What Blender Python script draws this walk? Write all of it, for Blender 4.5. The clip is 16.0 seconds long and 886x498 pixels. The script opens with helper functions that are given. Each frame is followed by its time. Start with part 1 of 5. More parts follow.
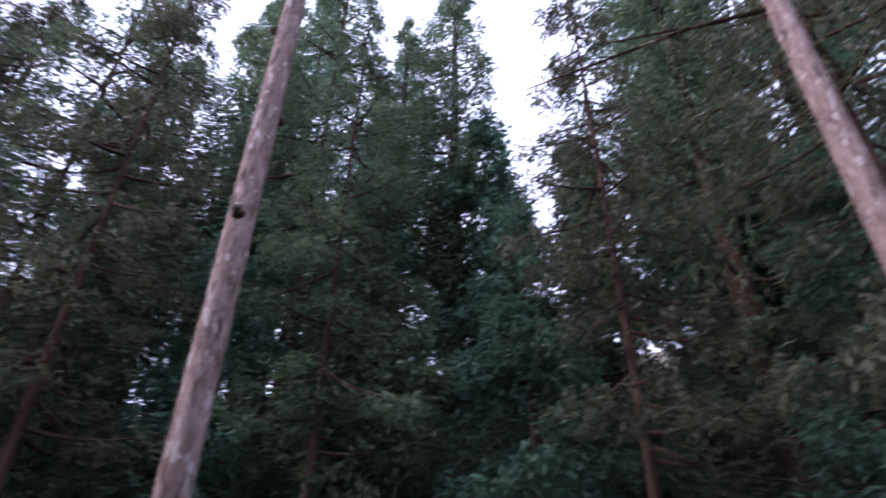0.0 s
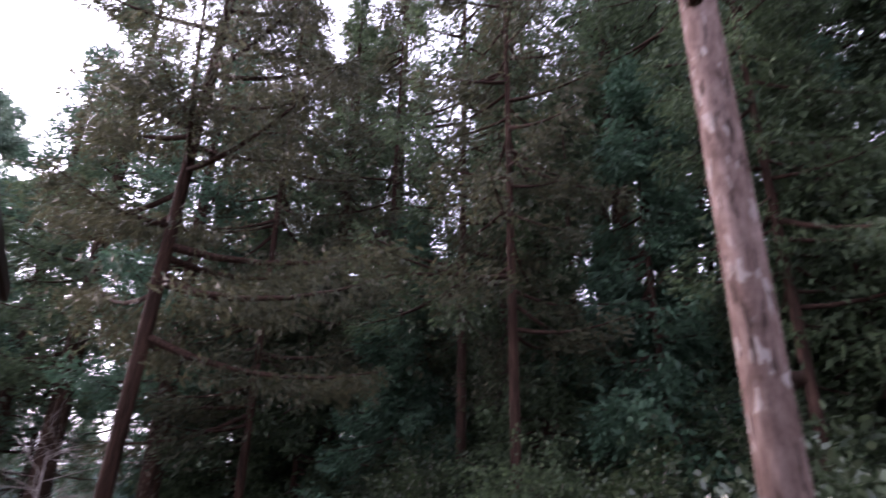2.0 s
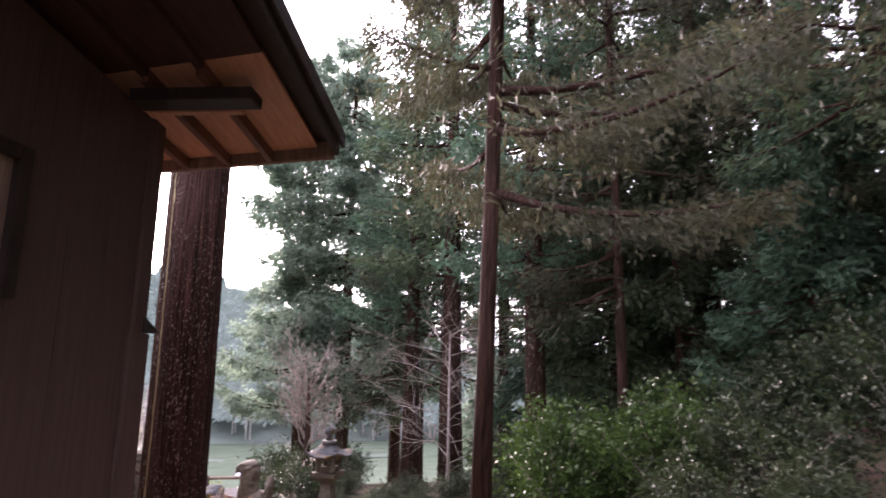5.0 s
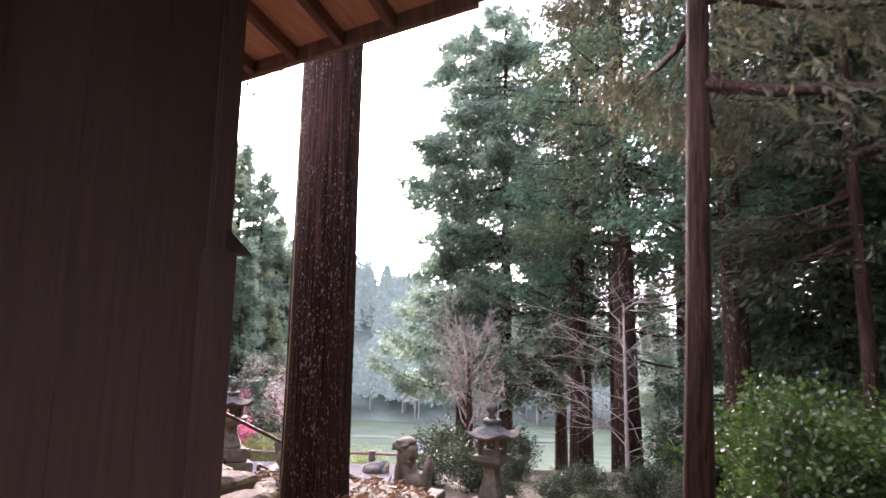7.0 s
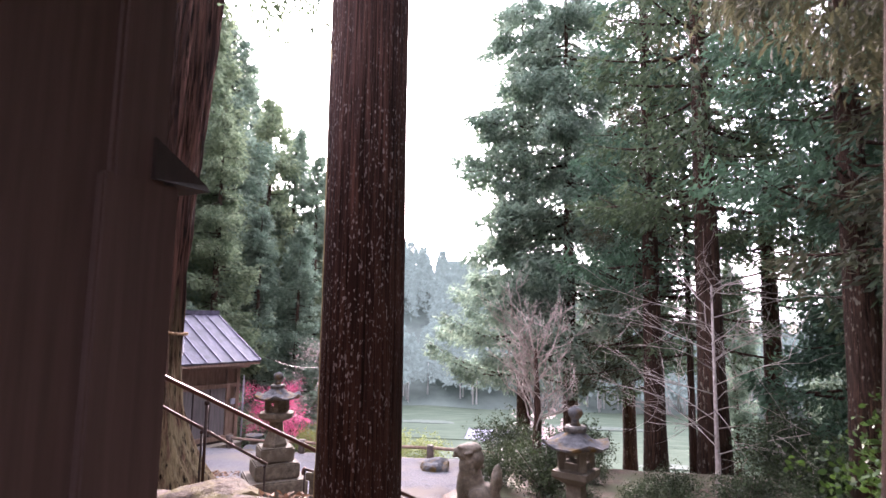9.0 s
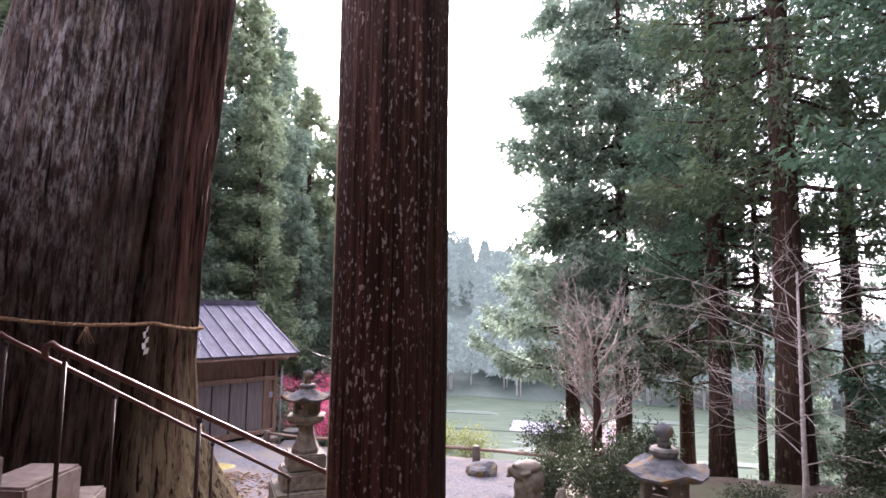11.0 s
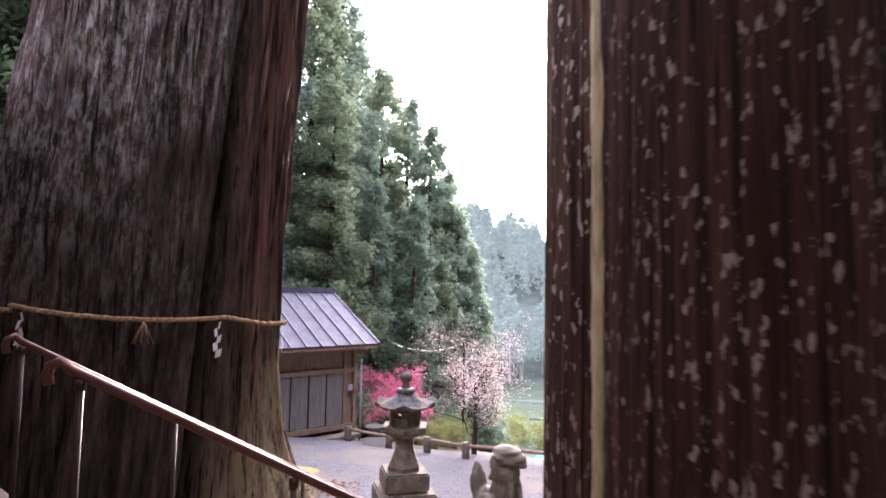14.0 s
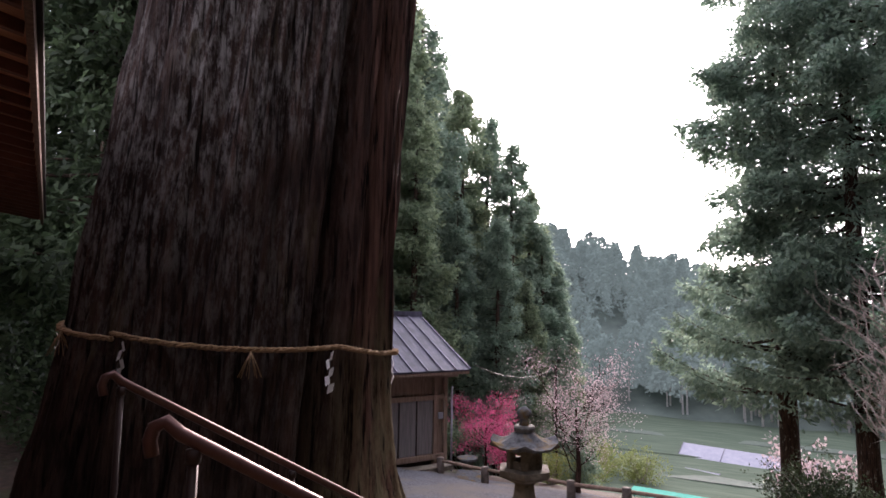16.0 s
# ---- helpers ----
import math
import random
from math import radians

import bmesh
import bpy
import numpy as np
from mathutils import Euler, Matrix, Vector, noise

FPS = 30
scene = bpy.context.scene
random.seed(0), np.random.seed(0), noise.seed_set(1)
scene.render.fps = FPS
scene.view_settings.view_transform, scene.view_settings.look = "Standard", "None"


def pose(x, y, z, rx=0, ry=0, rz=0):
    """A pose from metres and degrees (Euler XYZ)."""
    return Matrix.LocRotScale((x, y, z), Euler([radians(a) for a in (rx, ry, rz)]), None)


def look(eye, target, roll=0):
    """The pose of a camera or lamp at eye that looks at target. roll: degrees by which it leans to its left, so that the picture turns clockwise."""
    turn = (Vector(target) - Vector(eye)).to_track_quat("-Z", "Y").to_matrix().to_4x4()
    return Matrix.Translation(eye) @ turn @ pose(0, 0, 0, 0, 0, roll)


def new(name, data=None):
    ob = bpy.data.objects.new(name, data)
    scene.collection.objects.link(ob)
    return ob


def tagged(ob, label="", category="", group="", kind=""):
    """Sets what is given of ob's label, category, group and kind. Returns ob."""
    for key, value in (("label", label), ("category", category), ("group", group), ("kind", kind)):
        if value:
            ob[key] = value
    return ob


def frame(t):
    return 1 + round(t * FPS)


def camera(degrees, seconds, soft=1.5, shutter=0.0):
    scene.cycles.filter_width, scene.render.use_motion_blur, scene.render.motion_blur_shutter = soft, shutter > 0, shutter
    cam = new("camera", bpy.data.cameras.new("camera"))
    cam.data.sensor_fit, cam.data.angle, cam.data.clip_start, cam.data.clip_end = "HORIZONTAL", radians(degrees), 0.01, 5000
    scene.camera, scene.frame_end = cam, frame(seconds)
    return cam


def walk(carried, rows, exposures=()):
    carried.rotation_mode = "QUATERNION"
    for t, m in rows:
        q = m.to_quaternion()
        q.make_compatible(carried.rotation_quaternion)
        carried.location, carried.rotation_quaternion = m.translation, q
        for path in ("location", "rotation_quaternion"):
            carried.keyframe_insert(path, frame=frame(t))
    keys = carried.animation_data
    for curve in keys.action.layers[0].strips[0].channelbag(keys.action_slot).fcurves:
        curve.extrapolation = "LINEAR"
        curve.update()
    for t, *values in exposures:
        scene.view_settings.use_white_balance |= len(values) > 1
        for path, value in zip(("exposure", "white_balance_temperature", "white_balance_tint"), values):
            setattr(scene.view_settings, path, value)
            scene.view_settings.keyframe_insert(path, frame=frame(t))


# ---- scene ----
cam = camera(75.9, 16.0, 1.55, 0.5)
METRES, EYE, TILT, LEAN, TURN = 8.0, 1.5, 0.0, 0.0, 0.0
ROWS = [
    (0.0, 0.0, 0.0, 0.0, -0.52, 32.29, -0.82),
    (0.5, -0.0091, 0.0085, -0.0015, 11.86, 29.92, -0.99),
    (1.0, -0.024, 0.0128, -0.006, 23.19, 27.0, -1.07),
    (1.5, -0.0419, 0.0231, -0.0098, 32.75, 24.1, -1.21),
    (2.0, -0.0613, 0.0348, -0.0132, 41.14, 21.11, -1.2),
    (2.5, -0.0846, 0.0461, -0.0176, 48.78, 18.12, -1.02),
    (3.0, -0.1124, 0.06, -0.023, 55.24, 15.24, -1.06),
    (3.5, -0.1385, 0.0785, -0.0281, 60.7, 13.02, -0.87),
    (4.0, -0.1684, 0.0955, -0.0349, 66.02, 11.63, -0.75),
    (4.5, -0.1937, 0.1127, -0.0422, 71.42, 10.69, -0.88),
    (5.0, -0.2226, 0.1239, -0.0484, 76.33, 9.89, -0.82),
    (7.5, -0.4287, 0.1356, -0.0822, 94.69, 7.87, -0.93),
    (8.0, -0.4646, 0.1292, -0.0791, 96.27, 7.43, -0.91),
    (8.5, -0.4988, 0.1197, -0.0805, 96.88, 6.94, -0.95),
    (9.0, -0.5326, 0.1131, -0.0773, 97.78, 6.66, -0.81),
    (11.5, -0.69, 0.0742, -0.074, 102.92, 5.28, -0.83),
    (12.0, -0.7202, 0.0583, -0.0757, 103.71, 4.94, -0.83),
    (12.5, -0.7465, 0.0406, -0.0757, 104.5, 4.43, -0.96),
    (13.0, -0.7699, 0.0208, -0.0741, 104.84, 4.27, -0.98),
    (13.5, -0.7894, -0.0076, -0.0719, 106.21, 4.19, -0.9),
    (14.0, -0.8104, -0.0293, -0.0728, 108.65, 4.18, -0.99),
    (14.5, -0.8308, -0.0476, -0.0717, 111.15, 4.69, -0.9),
    (15.0, -0.8462, -0.0685, -0.0714, 113.74, 5.02, -0.82),
    (15.5, -0.8592, -0.089, -0.0689, 115.54, 5.61, -0.81),
    (16.0, -0.867, -0.1063, -0.0719, 116.24, 6.32, -0.79),
]
walk(cam, [(t, pose(0, 0, EYE, TILT, LEAN, TURN) @ pose(METRES * x, METRES * y, METRES * z, 90 + pitch, roll, yaw)) for t, x, y, z, yaw, pitch, roll in ROWS],
     [(0.0, 1.7, 5300, 29), (1.5, 1.8, 5700, 32), (2.5, 2.2, 6100, 33), (3.5, 2.3, 6400, 33), (5.0, 2.78, 6400, 34), (7.5, 3.08, 6200, 31), (9.0, 3.1, 6200, 31), (12.5, 2.95, 6200, 31), (13.5, 3.2, 6200, 30), (14.2, 3.15, 6200, 29), (15.0, 2.6, 6300, 26), (16.0, 1.78, 6300, 25)])

# ---- light ----
world = bpy.data.worlds.new("world")
scene.world = world
world.use_nodes = True
wn = world.node_tree.nodes
sky = wn.new("ShaderNodeTexSky")
sky.sky_type, sky.sun_disc = "NISHITA", False
SUN_ELEV, SUN_YAW = 20.0, 103.0
sky.sun_elevation, sky.sun_rotation = radians(SUN_ELEV), radians(-SUN_YAW)
sky.dust_density, sky.air_density, sky.ozone_density = 4.0, 1.0, 2.0
wn["Background"].inputs["Strength"].default_value = 0.15
veil = wn.new("ShaderNodeHueSaturation")
veil.inputs["Saturation"].default_value = 0.4
world.node_tree.links.new(sky.outputs[0], veil.inputs["Color"])
cloud = wn.new("ShaderNodeMix")
cloud.data_type = "RGBA"
cloud.inputs[0].default_value, cloud.inputs[7].default_value = 0.45, (7.5, 7.5, 8.0, 1)
world.node_tree.links.new(veil.outputs[0], cloud.inputs[6])
world.node_tree.links.new(cloud.outputs[2], wn["Background"].inputs[0])
sun = new("sun", bpy.data.lights.new("sun", "SUN"))
sun.data.energy, sun.data.angle, sun.data.color = 1.5, radians(12), (1.0, 0.86, 0.74)
sa, se = radians(SUN_YAW), radians(SUN_ELEV)
SUN_DIR = Vector((-math.sin(sa) * math.cos(se), math.cos(sa) * math.cos(se), math.sin(se)))
sun.matrix_world = look(SUN_DIR * 50, (0, 0, 0))


# ---- materials ----
def material(name, rough=0.8, metal=0.0, spec=0.4):
    m = bpy.data.materials.new(name)
    m.use_nodes = True
    b = m.node_tree.nodes["Principled BSDF"]
    b.inputs["Roughness"].default_value = rough
    b.inputs["Metallic"].default_value = metal
    b.inputs["Specular IOR Level"].default_value = spec
    return m, m.node_tree.nodes, m.node_tree.links, b


def coords(n, l, scale=(1, 1, 1), kind="Object"):
    tc, mp = n.new("ShaderNodeTexCoord"), n.new("ShaderNodeMapping")
    mp.inputs["Scale"].default_value = scale
    l.new(tc.outputs[kind], mp.inputs[0])
    return mp.outputs[0]


def noise_of(n, l, vec, scale, detail=5, rough=0.6):
    t = n.new("ShaderNodeTexNoise")
    t.inputs["Scale"].default_value, t.inputs["Detail"].default_value, t.inputs["Roughness"].default_value = scale, detail, rough
    l.new(vec, t.inputs["Vector"])
    return t.outputs["Fac"]


def ramp_of(n, l, fac, stops):
    r = n.new("ShaderNodeValToRGB")
    while len(r.color_ramp.elements) < len(stops):
        r.color_ramp.elements.new(0.5)
    for e, (p, c) in zip(r.color_ramp.elements, stops):
        e.position, e.color = p, (*c, 1) if len(c) == 3 else c
    l.new(fac, r.inputs[0])
    return r.outputs[0]


def mix_of(n, l, fac, a, b, mode="MIX"):
    m = n.new("ShaderNodeMix")
    m.data_type, m.blend_type = "RGBA", mode
    for sock, v in ((m.inputs[0], fac), (m.inputs[6], a), (m.inputs[7], b)):
        if isinstance(v, (int, float)):
            sock.default_value = v
        elif isinstance(v, tuple):
            sock.default_value = (*v, 1)
        else:
            l.new(v, sock)
    return m.outputs[2]


def bump_of(n, l, b, height, strength, distance=0.02):
    u = n.new("ShaderNodeBump")
    u.inputs["Strength"].default_value, u.inputs["Distance"].default_value = strength, distance
    l.new(height, u.inputs["Height"])
    l.new(u.outputs[0], b.inputs["Normal"])


def surface(name, stops, scale=4.0, stretch=(1, 1, 1), rough=0.85, bump=0.4, dist=0.01, grime=None, grime_scale=1.0, metal=0.0, spec=0.4, edges=(0.45, 0.62)):
    """Noise-ramped colour with a second, larger variation and relief."""
    m, n, l, b = material(name, rough, metal, spec)
    v = coords(n, l, stretch)
    f = noise_of(n, l, v, scale, 8, 0.65)
    col = ramp_of(n, l, f, stops)
    if grime:
        g = noise_of(n, l, coords(n, l), grime_scale, 4)
        mask = ramp_of(n, l, g, [(edges[0], (0, 0, 0)), (edges[1], (1, 1, 1))])
        col = mix_of(n, l, mask, col, grime)
    l.new(col, b.inputs["Base Color"])
    bump_of(n, l, b, f, bump, dist)
    return m


def leaf_material(name, low, high, trans=0.48, rough=0.55, spec=0.3):
    m, n, l, b = material(name, rough, 0, spec)
    geo = n.new("ShaderNodeNewGeometry")
    big = noise_of(n, l, coords(n, l), 0.5, 3)
    mid = n.new("ShaderNodeMath")
    mid.operation = "MULTIPLY_ADD"
    mid.inputs[1].default_value, mid.inputs[2].default_value = 0.5, 0.0
    l.new(geo.outputs["Random Per Island"], mid.inputs[0])
    add = n.new("ShaderNodeMath")
    l.new(mid.outputs[0], add.inputs[0])
    l.new(big, add.inputs[1])
    col = ramp_of(n, l, add.outputs[0], [(0.3, low), (1.0, high)])
    l.new(col, b.inputs["Base Color"])
    tr, mx = n.new("ShaderNodeBsdfTranslucent"), n.new("ShaderNodeMixShader")
    mx.inputs[0].default_value = trans
    l.new(col, tr.inputs[0])
    l.new(b.outputs[0], mx.inputs[1])
    l.new(tr.outputs[0], mx.inputs[2])
    l.new(mx.outputs[0], n["Material Output"].inputs[0])
    return m


def bark_material(name, dark, light, spots=None, stretch=0.12, scale=22, spot_scale=14, moss=None, dist=0.02, tall=0.38, flakes=None, dense=0.6):
    """Fibrous bark: stretched grain, dark clefts, large patches, and optional grey flakes, moss and lichen spots."""
    m, n, l, b = material(name, 0.9, 0, 0.12)
    f = noise_of(n, l, coords(n, l, (1, 1, stretch)), scale, 8, 0.7)
    col = ramp_of(n, l, f, [(0.32, tuple(c * 0.45 for c in dark)), (0.45, dark), (0.68, light)])
    cleft = noise_of(n, l, coords(n, l, (1, 1, stretch * 0.5)), scale * 1.7, 4, 0.6)
    cm = ramp_of(n, l, cleft, [(0.36, (1, 1, 1)), (0.46, (0, 0, 0))])
    big = noise_of(n, l, coords(n, l, (1, 1, 0.4)), 1.6, 4)
    col = mix_of(n, l, ramp_of(n, l, big, [(0.35, (0, 0, 0)), (0.7, (0.75, 0.75, 0.75))]), col, dark)
    if flakes:
        g = noise_of(n, l, coords(n, l, (1, 1, stretch * 2.6)), scale * 1.2, 7, 0.75)
        k = noise_of(n, l, coords(n, l, (1, 1, 0.6)), 1.1, 3)
        mask = mix_of(n, l, 1.0, ramp_of(n, l, g, [(0.46, (0, 0, 0)), (0.6, (0.85, 0.85, 0.85))]), ramp_of(n, l, k, [(0.36, (0.06, 0.06, 0.06)), (0.52, (1, 1, 1))]), "MULTIPLY")
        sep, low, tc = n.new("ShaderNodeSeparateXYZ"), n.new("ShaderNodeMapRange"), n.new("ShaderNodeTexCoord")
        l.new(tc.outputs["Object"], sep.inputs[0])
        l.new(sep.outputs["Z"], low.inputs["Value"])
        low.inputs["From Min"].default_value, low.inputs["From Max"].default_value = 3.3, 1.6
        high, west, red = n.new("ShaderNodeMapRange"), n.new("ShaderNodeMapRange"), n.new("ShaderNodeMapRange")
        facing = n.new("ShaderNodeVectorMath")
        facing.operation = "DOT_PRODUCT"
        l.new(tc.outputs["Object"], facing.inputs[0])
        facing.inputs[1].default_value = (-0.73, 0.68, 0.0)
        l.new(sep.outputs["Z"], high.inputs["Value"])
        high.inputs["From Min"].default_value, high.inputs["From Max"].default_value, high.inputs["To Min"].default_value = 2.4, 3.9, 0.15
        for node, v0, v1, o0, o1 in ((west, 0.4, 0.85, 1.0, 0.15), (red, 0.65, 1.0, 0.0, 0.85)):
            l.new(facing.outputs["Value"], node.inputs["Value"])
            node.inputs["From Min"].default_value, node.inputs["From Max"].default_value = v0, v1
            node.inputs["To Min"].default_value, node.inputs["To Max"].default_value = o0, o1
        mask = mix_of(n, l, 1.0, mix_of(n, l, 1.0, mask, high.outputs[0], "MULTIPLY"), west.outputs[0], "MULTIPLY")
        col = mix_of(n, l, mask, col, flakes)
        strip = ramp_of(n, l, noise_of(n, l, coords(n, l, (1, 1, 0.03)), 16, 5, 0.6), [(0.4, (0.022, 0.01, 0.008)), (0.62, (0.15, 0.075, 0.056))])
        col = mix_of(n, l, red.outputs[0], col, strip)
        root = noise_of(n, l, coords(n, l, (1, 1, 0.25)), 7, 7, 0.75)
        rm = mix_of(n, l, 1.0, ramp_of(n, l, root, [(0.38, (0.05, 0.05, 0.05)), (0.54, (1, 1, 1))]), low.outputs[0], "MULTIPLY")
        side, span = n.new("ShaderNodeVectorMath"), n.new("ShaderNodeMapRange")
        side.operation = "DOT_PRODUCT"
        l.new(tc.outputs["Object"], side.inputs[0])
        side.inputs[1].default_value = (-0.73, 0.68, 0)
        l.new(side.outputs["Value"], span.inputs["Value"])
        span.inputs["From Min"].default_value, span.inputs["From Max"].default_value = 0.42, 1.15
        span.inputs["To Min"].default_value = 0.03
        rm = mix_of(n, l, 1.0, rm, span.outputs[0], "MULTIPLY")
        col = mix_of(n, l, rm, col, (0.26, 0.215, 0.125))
    if moss:
        g = noise_of(n, l, coords(n, l, (1, 1, 0.35)), 2.2, 6, 0.7)
        col = mix_of(n, l, ramp_of(n, l, g, [(0.55, (0, 0, 0)), (0.72, (0.7, 0.7, 0.7))]), col, moss)
    if spots:
        w = noise_of(n, l, coords(n, l, (1, 1, tall)), spot_scale, 3, 0.5)
        k = noise_of(n, l, coords(n, l, (1, 1, 0.5)), 2.6, 3)
        mask = ramp_of(n, l, w, [(dense, (0, 0, 0)), (dense + 0.045, (0.8, 0.8, 0.8))])
        mask = mix_of(n, l, 1.0, mask, ramp_of(n, l, k, [(0.38, (0.1, 0.1, 0.1)), (0.55, (1, 1, 1))]), "MULTIPLY")
        col = mix_of(n, l, mask, col, spots)
    col = mix_of(n, l, cm, col, tuple(c * 0.35 for c in dark))
    l.new(col, b.inputs["Base Color"])
    bump_of(n, l, b, mix_of(n, l, 0.5, f, cleft), 1.0, dist)
    return m


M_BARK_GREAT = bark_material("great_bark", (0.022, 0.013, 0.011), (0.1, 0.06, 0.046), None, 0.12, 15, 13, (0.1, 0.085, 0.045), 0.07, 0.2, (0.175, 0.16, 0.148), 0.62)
M_BARK_RED = bark_material("red_bark", (0.028, 0.014, 0.011), (0.125, 0.06, 0.043), (0.31, 0.27, 0.245), 0.03, 46, 74, None, 0.03, 0.42, None, 0.6)
M_LICHEN = surface("yellow_lichen_bark", [(0.3, (0.14, 0.1, 0.045)), (0.55, (0.3, 0.25, 0.12)), (0.75, (0.42, 0.36, 0.2))], 40, (1, 1, 0.3), bump=0.9, dist=0.01)
M_BARK = bark_material("cedar_bark", (0.03, 0.018, 0.013), (0.11, 0.06, 0.04), (0.2, 0.18, 0.14), 0.08, 24, 14)
M_BARK_PALE = bark_material("pale_bark", (0.17, 0.115, 0.1), (0.36, 0.27, 0.245), (0.45, 0.4, 0.38), 0.35, 26, 30)
M_TWIG = surface("twig_bark", [(0.3, (0.19, 0.155, 0.135)), (0.7, (0.46, 0.4, 0.36))], 20)
M_CEDAR = leaf_material("cedar_needles", (0.022, 0.037, 0.021), (0.105, 0.15, 0.075))
M_CEDAR_BLUE = leaf_material("blue_cedar_needles", (0.025, 0.052, 0.034), (0.095, 0.175, 0.105))
M_CEDAR_BROWN = leaf_material("browned_needles", (0.026, 0.034, 0.02), (0.095, 0.095, 0.052))
M_SHRUB = leaf_material("glossy_leaves", (0.01, 0.018, 0.008), (0.055, 0.08, 0.032), 0.25, 0.42, 0.35)
M_SHRUB_PALE = leaf_material("pale_glossy_leaves", (0.016, 0.032, 0.016), (0.1, 0.13, 0.07), 0.2, 0.3, 0.6)
M_SHRUB_LIGHT = leaf_material("light_leaves", (0.006, 0.02, 0.005), (0.075, 0.14, 0.026), 0.35, 0.35, 0.5)
M_PINK = leaf_material("magenta_blossom", (0.5, 0.07, 0.17), (0.8, 0.2, 0.36), 0.4, 0.7)
M_PALE_PINK = leaf_material("pale_blossom", (0.42, 0.3, 0.31), (0.74, 0.6, 0.61), 0.4, 0.7)
M_YELLOW_GREEN = leaf_material("spring_leaves", (0.1, 0.13, 0.035), (0.27, 0.3, 0.1), 0.4, 0.6)
M_GROUND = surface("forest_floor", [(0.3, (0.025, 0.016, 0.011)), (0.55, (0.075, 0.045, 0.03)), (0.75, (0.15, 0.095, 0.065))], 9, bump=0.8, dist=0.04, grime=(0.06, 0.07, 0.03), grime_scale=0.5)
M_WALL = surface("dark_boards", [(0.3, (0.06, 0.034, 0.029)), (0.7, (0.1, 0.059, 0.051))], 6, (6, 6, 0.25), 0.6, 0.3, 0.004)
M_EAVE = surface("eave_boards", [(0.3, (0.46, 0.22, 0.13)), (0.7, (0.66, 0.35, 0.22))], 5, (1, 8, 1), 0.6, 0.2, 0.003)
M_DARKWOOD = surface("black_wood", [(0.3, (0.012, 0.008, 0.007)), (0.7, (0.035, 0.02, 0.016))], 6, (4, 4, 1), 0.6, 0.2, 0.003)
M_OLDWOOD = surface("weathered_wood", [(0.3, (0.13, 0.085, 0.06)), (0.7, (0.3, 0.21, 0.16))], 5, (5, 5, 0.5), 0.85, 0.3, 0.004)
M_PANEL = surface("shutter_grey", [(0.3, (0.11, 0.1, 0.1)), (0.7, (0.2, 0.18, 0.175))], 4, (6, 6, 0.4), 0.8, 0.2, 0.003)
M_METALROOF = surface("violet_metal_roof", [(0.3, (0.038, 0.036, 0.054)), (0.7, (0.118, 0.112, 0.152))], 5, (3, 0.6, 0.6), 0.5, 0.15, 0.003, grime=(0.045, 0.045, 0.06), grime_scale=2.5, metal=0.15)
M_STONE = surface("lantern_stone", [(0.3, (0.06, 0.05, 0.038)), (0.7, (0.21, 0.18, 0.14))], 18, bump=0.6, dist=0.006, grime=(0.09, 0.075, 0.055), grime_scale=4)
M_STONE_TOP = surface("lantern_roof_stone", [(0.3, (0.05, 0.052, 0.056)), (0.7, (0.16, 0.163, 0.17))], 18, bump=0.7, dist=0.01, rough=1.0, spec=0.03, grime=(0.15, 0.1, 0.04), grime_scale=5, edges=(0.5, 0.68))
M_ROCK = surface("mossy_rock", [(0.3, (0.03, 0.02, 0.013)), (0.7, (0.135, 0.093, 0.062))], 12, bump=1.0, dist=0.035, grime=(0.16, 0.135, 0.04), grime_scale=3)
M_RAIL = surface("brown_rail_metal", [(0.3, (0.07, 0.03, 0.025)), (0.7, (0.13, 0.065, 0.055))], 8, rough=0.42, bump=0.05, metal=0.6, spec=0.6)
M_POST = surface("dark_post_metal", [(0.3, (0.025, 0.016, 0.014)), (0.7, (0.05, 0.03, 0.026))], 8, rough=0.5, bump=0.05, metal=0.5)
M_ROPE = surface("straw_rope", [(0.3, (0.16, 0.095, 0.05)), (0.7, (0.35, 0.225, 0.12))], 40, (1, 1, 1), 0.9, 0.5, 0.005)
M_PAPER = surface("white_paper", [(0.3, (0.72, 0.7, 0.7)), (0.7, (0.85, 0.84, 0.84))], 8, rough=0.8, bump=0.05)
# Distance haze is put into the far wood: pale needles plus a faint emission.
M_HILL = leaf_material("hazed_far_trees", (0.085, 0.118, 0.105), (0.12, 0.165, 0.147), 0.3, 0.9, 0.0)
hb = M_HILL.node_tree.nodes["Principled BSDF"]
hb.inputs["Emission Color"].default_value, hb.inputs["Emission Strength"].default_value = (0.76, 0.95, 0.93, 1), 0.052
M_WHITE = surface("greenhouse_white", [(0.3, (0.26, 0.26, 0.31)), (0.7, (0.35, 0.345, 0.39))], 2, rough=0.8, bump=0.05, spec=0.15)
M_COURT = surface("gravel_court", [(0.36, (0.05, 0.05, 0.055)), (0.64, (0.17, 0.172, 0.187))], 26, rough=1.0, bump=0.9, dist=0.02, grime=(0.15, 0.135, 0.12), grime_scale=0.7, spec=0.05)
M_FIELD = surface("valley_field", [(0.3, (0.05, 0.072, 0.05)), (0.7, (0.095, 0.12, 0.085))], 1.2, (1, 0.15, 1), rough=1.0, bump=0.4, dist=0.2, spec=0.05)
M_LITTER = leaf_material("dry_leaves", (0.07, 0.035, 0.022), (0.3, 0.18, 0.115), 0.1, 0.8)
M_MOSS = surface("yellow_moss", [(0.3, (0.09, 0.08, 0.015)), (0.7, (0.25, 0.21, 0.04))], 25, bump=0.8)
